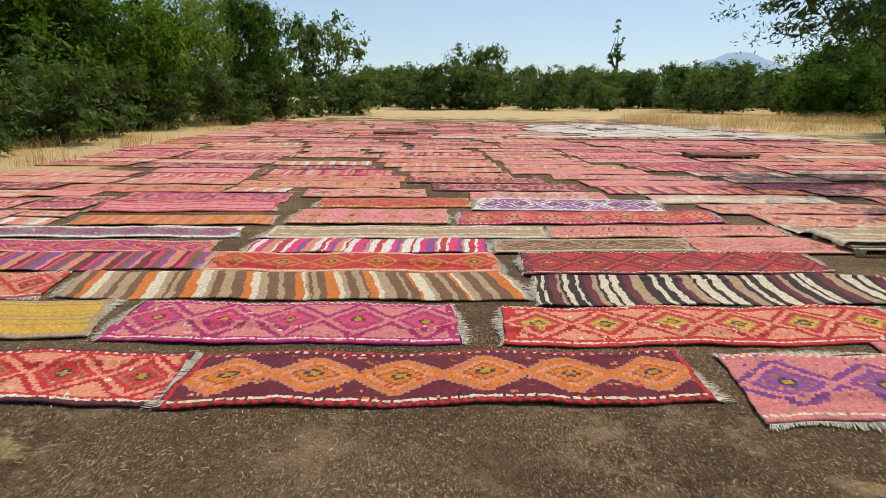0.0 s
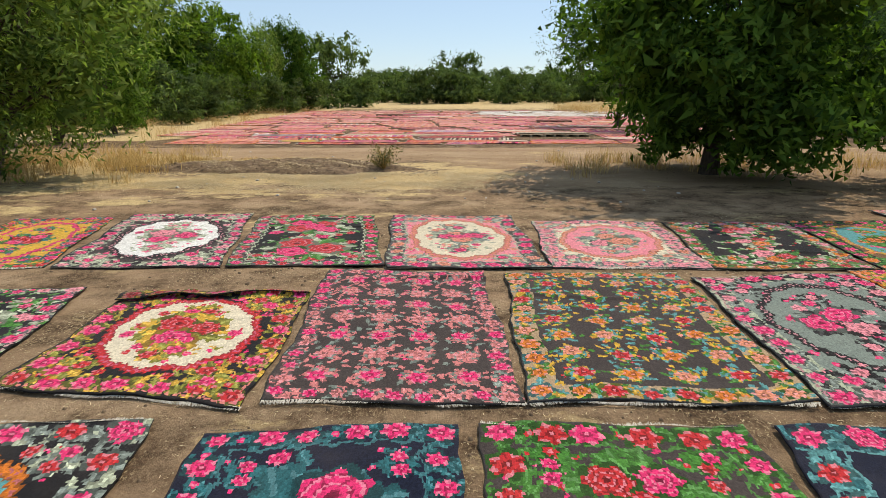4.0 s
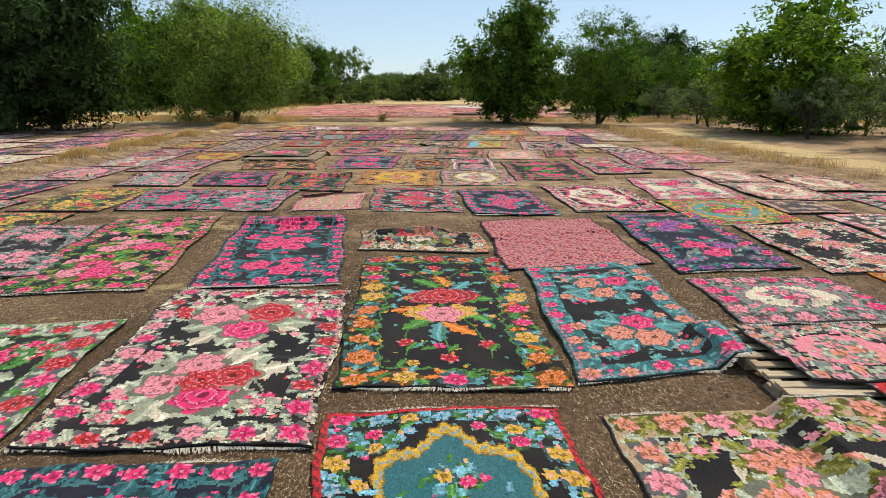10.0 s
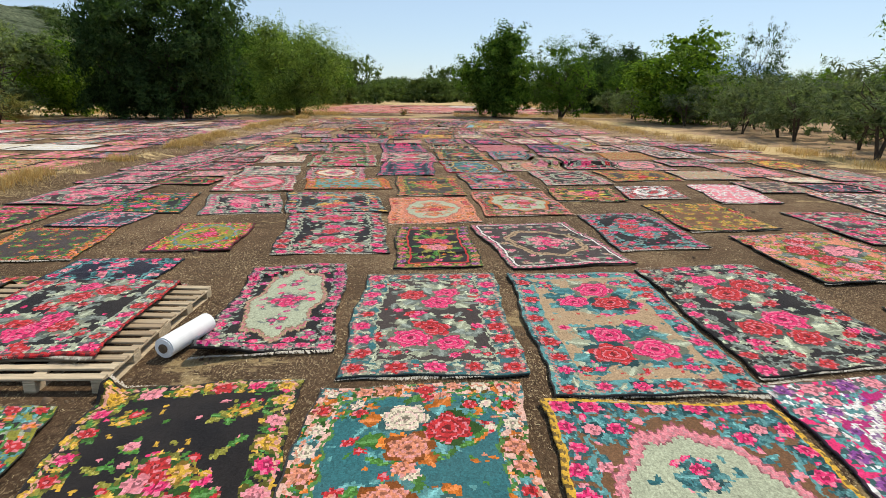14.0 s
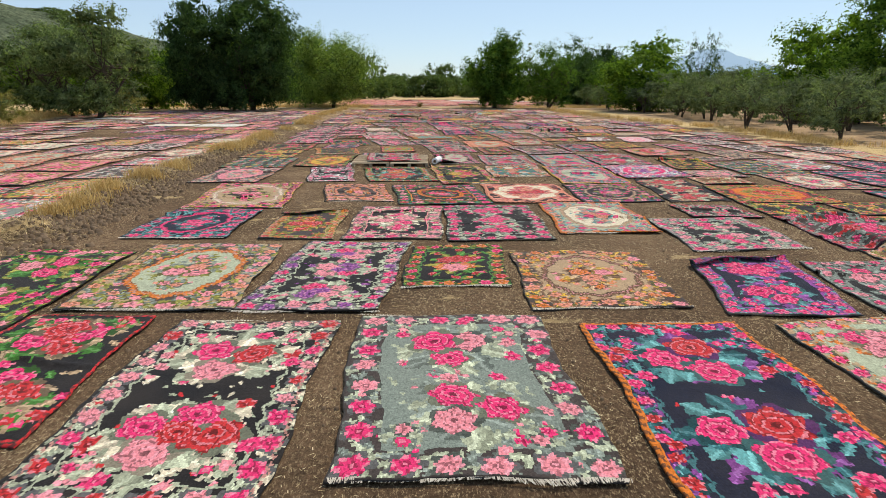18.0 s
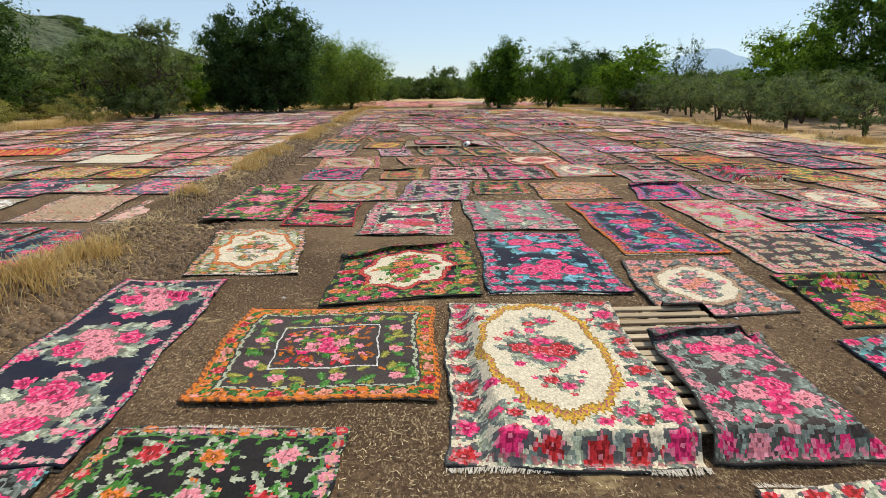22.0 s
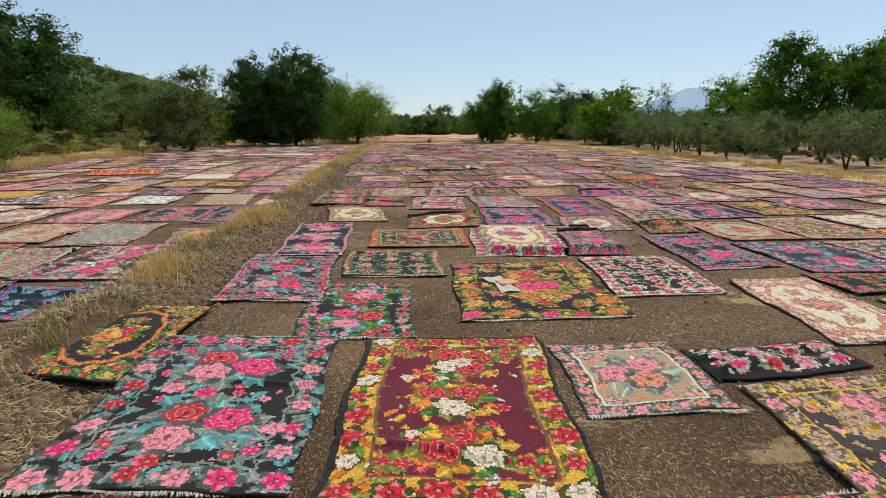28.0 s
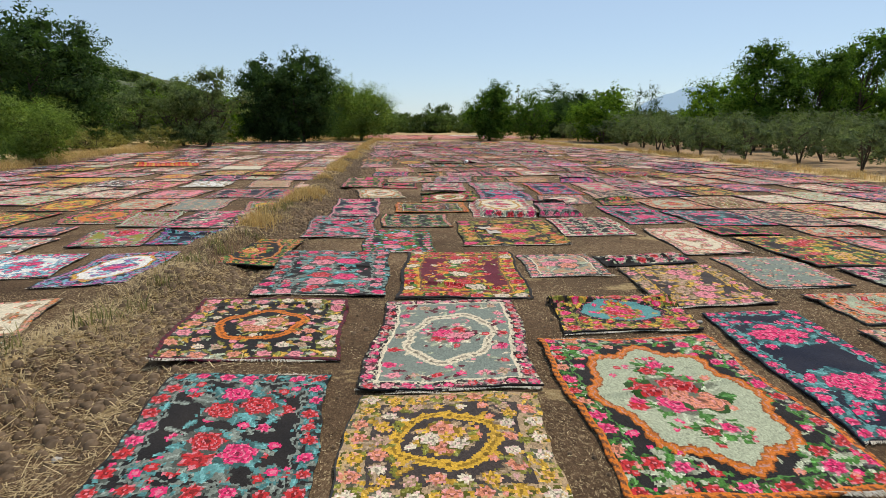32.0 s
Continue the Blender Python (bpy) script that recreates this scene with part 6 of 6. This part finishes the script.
feathery = stand(tree("young_tree", 7.6, 5.6, 0.3, 20000, 0.19, ELM_LEAF, "grey-green tree with an open feathery crown", 28, stems=3, slim=0.32, lumps=36, loose=0.35), 14.4, -8.6)
thin_tree = stand(tree("young_tree", 9.2, 8.2, 3.0, 9000, 0.2, OAK_LEAF, "slender tree with open dark crown and bare dark trunk", 24, slim=0.34, lumps=22, loose=1.0, girth=0.014), 11.9, 16.6)
bushy = stand(tree("ash_tree", 10.0, 9.5, 0.0, 17000, 0.38, ASH_LEAF, "bright green leafy tree at the wood's edge", 25, lumps=44, near=False, loose=0.12), -25.5, 31.0)
far_bush = stand(tree("far_tree", 9.0, 10.0, 0.0, 4200, 0.6, FAR_LEAF, "rounded green tree in the far wood", 26, lumps=30, near=False), -14.9, 67.7, 0, 1.1, 0.85)
poplar = stand(tree("poplar", 18.0, 3.4, 1.5, 2600, 0.4, FAR_LEAF, "slim tall poplar over the far tree line", 27, lumps=26, near=False), 37.5, 138.0)
dusty_tree = stand(tree("ash_tree", 8.4, 6.6, 0.3, 13000, 0.25, DUSTY_LEAF, "dusty grey-green tree with an uneven open crown", 29, stems=3, lumps=26, loose=0.5), -28.0, -34.8, 210)
dry_shrub = stand(tree("shrub", 2.4, 3.4, 0.0, 6000, 0.11, DRY_LEAF, "dry olive-yellow shrub at the field edge", 30, stems=4, slim=0.34, lumps=16, loose=0.4), -29.0, -45.6)
tall_ash = stand(tree("ash_tree", 10.4, 6.2, 2.2, 16000, 0.29, ELM_LEAF, "tall green ash in lobes behind the olive grove", 35, stems=2, lumps=18, loose=0.2), 32.4, -43.8)

# beside the track and round the red field
again(thin_tree, 12.0, 13.5, 70, 0.85, 0.6)
again(oak_round, 36.0, 58.0, 40, 0.85, 1.0)
again(oak_round, 44.0, 60.0, 190, 1.0, 1.1)
again(thin_tree, 25.0, 23.0, 160, 1.2)
again(thin_tree, 27.0, 38.0, 250, 1.0)
again(oak_dark, 24.0, 12.0, 40, 0.55)
again(feathery, 24.5, 3.0, 80, 0.8)
again(oak_dark, 29.5, 18.0, 200, 0.7)
again(oak_dark, 33.0, 28.0, 260, 0.65)
again(oak_round, 23.5, 19.0, 60, 0.85)
again(oak_round, 29.0, 28.0, 160, 0.95)
again(willow, 29.0, 36.0, 20, 0.75)
again(bushy, 37.0, 42.0, 110, 0.7)
again(thin_tree, -25.6, 33.4, 200, 1.15)
again(feathery, -18.6, 10.2, 140, 0.85, 0.75)
again(feathery, -18.0, 4.0, 60, 1.36, 0.85)
again(oak_round, -28.0, 20.0, 60, 1.25, 1.3)
again(bushy, -22.5, 37.0, 150, 1.0, 0.8)
again(willow, -21.5, 44.0, 190, 1.0, 0.75)
again(oak_round, -17.9, 50.0, 250, 1.13, 0.78)
again(bushy, -34.0, 26.0, 300, 1.2)
again(far_bush, 3.2, 94.5, 120, 1.03, 0.78)
for x, y, s in ((-19, 20, 0.3), (-19.5, 26, 0.4), (-20.5, 31, 0.42), (-20, 37, 0.4), (-17.5, 43, 0.4), (-16, 49, 0.4), (-20.5, 15, 0.3), (-22, 25, 0.5), (-15, 57, 0.42), (-11.5, 63, 0.45)):
    again(far_bush, x, y, x * 40 + y * 9, s)
pick = random.Random(5)
for k in range(46):
    again(far_bush, -12 + k * 2.3 + pick.uniform(-1, 1), 84 + pick.uniform(0, 24) - 4 * (k < 5), pick.uniform(0, 360), pick.uniform(0.45, 0.72), group="trees of the far wood")
for k in range(30):
    again(far_bush, -22 + k * 4.2 + pick.uniform(-1, 1), 112 + pick.uniform(0, 14), pick.uniform(0, 360), pick.uniform(0.62, 0.85), group="trees of the far wood")
for k in range(14):
    again(far_bush, 32 + k * 4.5 + pick.uniform(-2, 2), 66 + pick.uniform(-6, 18) - k * 1.2, pick.uniform(0, 360), pick.uniform(0.6, 0.8), group="trees of the far wood")
for k in range(10):
    again(bushy, -30 - k * 4.5 + pick.uniform(-2, 2), 36 - k * 3 + pick.uniform(-5, 12), pick.uniform(0, 360), pick.uniform(0.7, 1.0), group="trees of the far wood")

# round the flower-rug fields
tagged(again(oak_dark, -26.0, -17.4, 140, 0.88, 0.64), "dense dark evergreen oak beside a larger one")
tagged(again(oak_dark, -39.8, -44.8, 40, 0.96, 1.05), "broad dark evergreen oak at the far field edge")
again(oak_dark, -49.0, -38.0, 250, 0.85, 1.0)
again(dusty_tree, -31.8, -31.8, 20, 0.85, 0.8)
again(dusty_tree, -34.5, -19.5, 80, 1.0, 1.15)
again(dusty_tree, -41.0, -22.0, 280, 1.0, 1.2)
again(dusty_tree, -40.0, -33.0, 330, 0.7, 0.9)
again(dusty_tree, -46.0, -29.0, 170, 0.9, 1.2)
again(willow, -28.6, -65.0, 10, 0.46, 0.5)
again(bushy, -33.0, -14.0, 40, 0.62)
again(bushy, -52.0, -24.0, 240, 0.8)
tagged(again(dry_shrub, -32.0, -51.3, 90, 0.95, 1.2), "low dry olive shrub in yellow grass")
again(dry_shrub, -34.5, -54.8, 200, 0.8, 1.1)
again(dry_shrub, -30.0, -27.0, 190, 1.0, 1.1)
for k in range(10):
    again(dry_shrub, -38.5 + pick.uniform(-1.5, 1.5), -84 + k * 6 + pick.uniform(-1.5, 1.5), pick.uniform(0, 360), pick.uniform(0.5, 0.9), 1.0, group="shrubs along the field")
for k in range(14):
    again(dusty_tree, -46 - k * 5 + pick.uniform(-2, 2), -34 + k * 6 + pick.uniform(-5, 5), pick.uniform(0, 360), pick.uniform(0.55, 0.85), group="trees below the hill")
again(bushy, 23.0, -17.2, 30, 0.74, 0.92)
again(bushy, 30.5, -4.0, 110, 0.42, 0.6)
tagged(again(thin_tree, 28.3, -20.2, 200, 0.88, 0.4), "thin half-bare tree with dark twigs behind the olives")
for x, y, s in ((36, -2, 0.45), (40, -10, 0.5), (46, -20, 0.6), (54, -30, 0.75)):
    again(bushy, x, y, x * 20, s)
again(bushy, 29.6, -39.3, 80, 0.76, 0.74)
again(bushy, 34.5, -33.8, 10, 0.7, 0.7)
again(tall_ash, 37.8, -43.4, 120, 0.92, 0.8)
again(tall_ash, 45.6, -38.3, 200, 1.18, 1.1)
again(tall_ash, 52.0, -41.8, 290, 1.2, 1.2)
again(tall_ash, 43.0, -52.8, 50, 1.15, 1.2)
again(tall_ash, 40.0, -63.8, 330, 1.0, 1.2)

olive_a = stand(tree("olive_tree", 4.0, 4.3, 0.55, 5200, 0.2, OLIVE_LEAF, "silver-green olive tree with short twisted trunk in the grove", 31, stems=2, slim=0.28, lumps=18, loose=0.6), 22.9, -28.0)
olive_b = stand(tree("olive_tree", 3.7, 4.2, 0.4, 5200, 0.2, OLIVE_LEAF, "low grey-green olive tree with spreading crown in the grove", 32, stems=3, slim=0.28, lumps=16, loose=0.6), 22.5, -34.5)
for o in (olive_a, olive_b):
    tagged(o, group="olive grove")
for row, x0 in enumerate((20.6, 25.2, 30.0, 35.5)):
    for k in range(15 if row < 3 else 8):
        y = -72 + k * 5.0 + pick.uniform(-0.9, 0.9) + (row % 2) * 2.2
        x = x0 + pick.uniform(-0.7, 0.7) - (0.8 if y < -45 else -1.2)
        if abs(x - 22.9) < 1.6 and (abs(y + 28) < 1.6 or abs(y + 34.5) < 1.6):
            continue
        again(olive_a if (k + row) % 2 else olive_b, x, y, pick.uniform(0, 360), pick.uniform(0.78, 0.98), group="olive grove")

# shrub and low weeds by the track
shrub = new("shrub")
rng = np.random.default_rng(41)
tip = np.stack([rng.normal(0, 0.3, 60), rng.normal(0, 0.3, 60), rng.uniform(0.25, 0.8, 60)], 1)
sv, sq, count = [], [], 0
for t in tip:
    v, q = tube(np.array([[0, 0, 0], t * [0.4, 0.4, 0.55], t]), [0.008, 0.006, 0.003], 4)
    sv.append(v), sq.append(q + count)
    count += len(v)
quick_mesh("stem", np.concatenate(sv), np.concatenate(sq), DRY_GRASS, shrub)
at = tip[rng.integers(60, size=900)] * rng.uniform(0.4, 1.05, (900, 1)) + rng.normal(0, 0.03, (900, 3))
a, b = rng.normal(0, 0.022, (900, 3)), rng.normal(0, 0.012, (900, 3))
quick_mesh("foliage", np.stack([at - a, at + b, at + a, at - b], 1).reshape(-1, 3), np.arange(3600).reshape(-1, 4), GREEN_WEED, shrub)
shrub.location = (-1.9, -5.7, 0.0)
tagged(shrub, "small dusty green shrub beside the straw", "shrub")


# ---- stones ----
def stone(x, y, r, seed):
    rng = np.random.default_rng(seed)
    bm = bmesh.new()
    bmesh.ops.create_icosphere(bm, subdivisions=2, radius=r)
    for v in bm.verts:
        v.co *= 1 + rng.normal(0, 0.09)
        v.co.z *= 0.6
    ob = part("stone", bm, STONE)
    ob.location = (x, y, float(ground_height(np.float64(x), np.float64(y))) + r * 0.3)
    return tagged(ob, "small pale stone lying on the earth", "stone", "loose stones")


rng = np.random.default_rng(44)
for k in range(70):
    x, y = rng.uniform(-8, 6), rng.uniform(-12.5, 3) if k < 45 else rng.uniform(-104, -84)
    if k >= 45:
        x -= 1.5
    if uncovered(np.array([x]), np.array([y]))[0]:
        stone(float(x), float(y), float(rng.uniform(0.015, 0.05)), k)


# ---- hills and mountain ----
def hill(name, x0, x1, y0, y1, high, material, label, seed, lump, swell):
    """A wooded ridge whose skin bulges with tree crowns."""
    rng = np.random.default_rng(seed)
    nx, ny = 180, 160
    hx, hy = np.meshgrid(np.linspace(x0, x1, nx), np.linspace(y0, y1, ny))
    s, t = (hx - x0) / (x1 - x0), (hy - y0) / (y1 - y0)
    form = np.sin(np.pi * np.clip(s, 0, 1)) ** 1.2 * np.sin(np.pi * t) ** 0.9
    z = high * form * (0.88 + 0.12 * np.sin(s * 7 + 2 * t))
    bulge = np.zeros_like(z)
    for _ in range(4200):
        cx, cy, r = rng.uniform(x0, x1), rng.uniform(y0, y1), lump * rng.uniform(0.6, 1.4)
        i0, i1 = np.searchsorted(hx[0], [cx - r, cx + r])
        j0, j1 = np.searchsorted(hy[:, 0], [cy - r, cy + r])
        box = np.s_[j0:j1, i0:i1]
        d2 = ((hx[box] - cx) ** 2 + (hy[box] - cy) ** 2) / r**2
        bulge[box] = np.maximum(bulge[box], np.sqrt(np.clip(1 - d2, 0, 1)) * r * swell * rng.uniform(0.5, 1))
    idx = np.arange(hx.size).reshape(hx.shape)
    quads = np.stack([idx[:-1, :-1], idx[:-1, 1:], idx[1:, 1:], idx[1:, :-1]], -1).reshape(-1, 4)
    ob = quick_mesh(name, np.stack([hx, hy, z + bulge - 1], -1).reshape(-1, 3), quads, material)
    ob.data.shade_smooth()
    tagged(ob, label, "hill", kind="structure")
    return lambda x, y: float(z[np.searchsorted(hy[:, 0], y), np.searchsorted(hx[0], x)])


slope = hill("backdrop_hill_left", -460, -60, -60, 420, 54, HILL, "wooded green hillside behind the fields", 51, 6, 0.42)
hill("backdrop_hill_right", 130, 520, 170, 420, 15, HILL, "dark wooded hill in the distance", 52, 8, 0.12)
pick = random.Random(9)
for k in range(110):
    x, y = -96 - pick.random() ** 1.5 * 150, pick.uniform(-50, 200)
    made = copy_thing(dusty_tree if k % 2 else far_bush, pose(x, y, slope(x, y) - 2.2, 0, 0, pick.uniform(0, 360)))
    size = pick.uniform(0.55, 0.95)
    made.scale = (size * 1.15, size * 1.15, size * 0.85)
    tagged(made, "rounded green tree growing on the hillside", group="trees on the hillside")
mx, my = np.meshgrid(np.linspace(1150, 2300, 60), np.linspace(3000, 4000, 24))
form = np.sin(np.pi * (mx - 1150) / 1150) ** 1.3 * np.sin(np.pi * (my - 3000) / 1000)
mz = 250 * form * (0.9 + 0.1 * np.sin(mx / 210 + 1) * np.cos(my / 270)) + 9 * np.sin(mx / 43) * form + 4 * np.sin(mx / 17) * form - 5
idx = np.arange(mx.size).reshape(mx.shape)
mountain = quick_mesh("backdrop_mountain", np.stack([mx, my, mz], -1).reshape(-1, 3), np.stack([idx[:-1, :-1], idx[:-1, 1:], idx[1:, 1:], idx[1:, :-1]], -1).reshape(-1, 4), HAZE)
mountain.data.shade_smooth()
tagged(mountain, "pale blue mountain in the haze", "mountain", kind="structure")
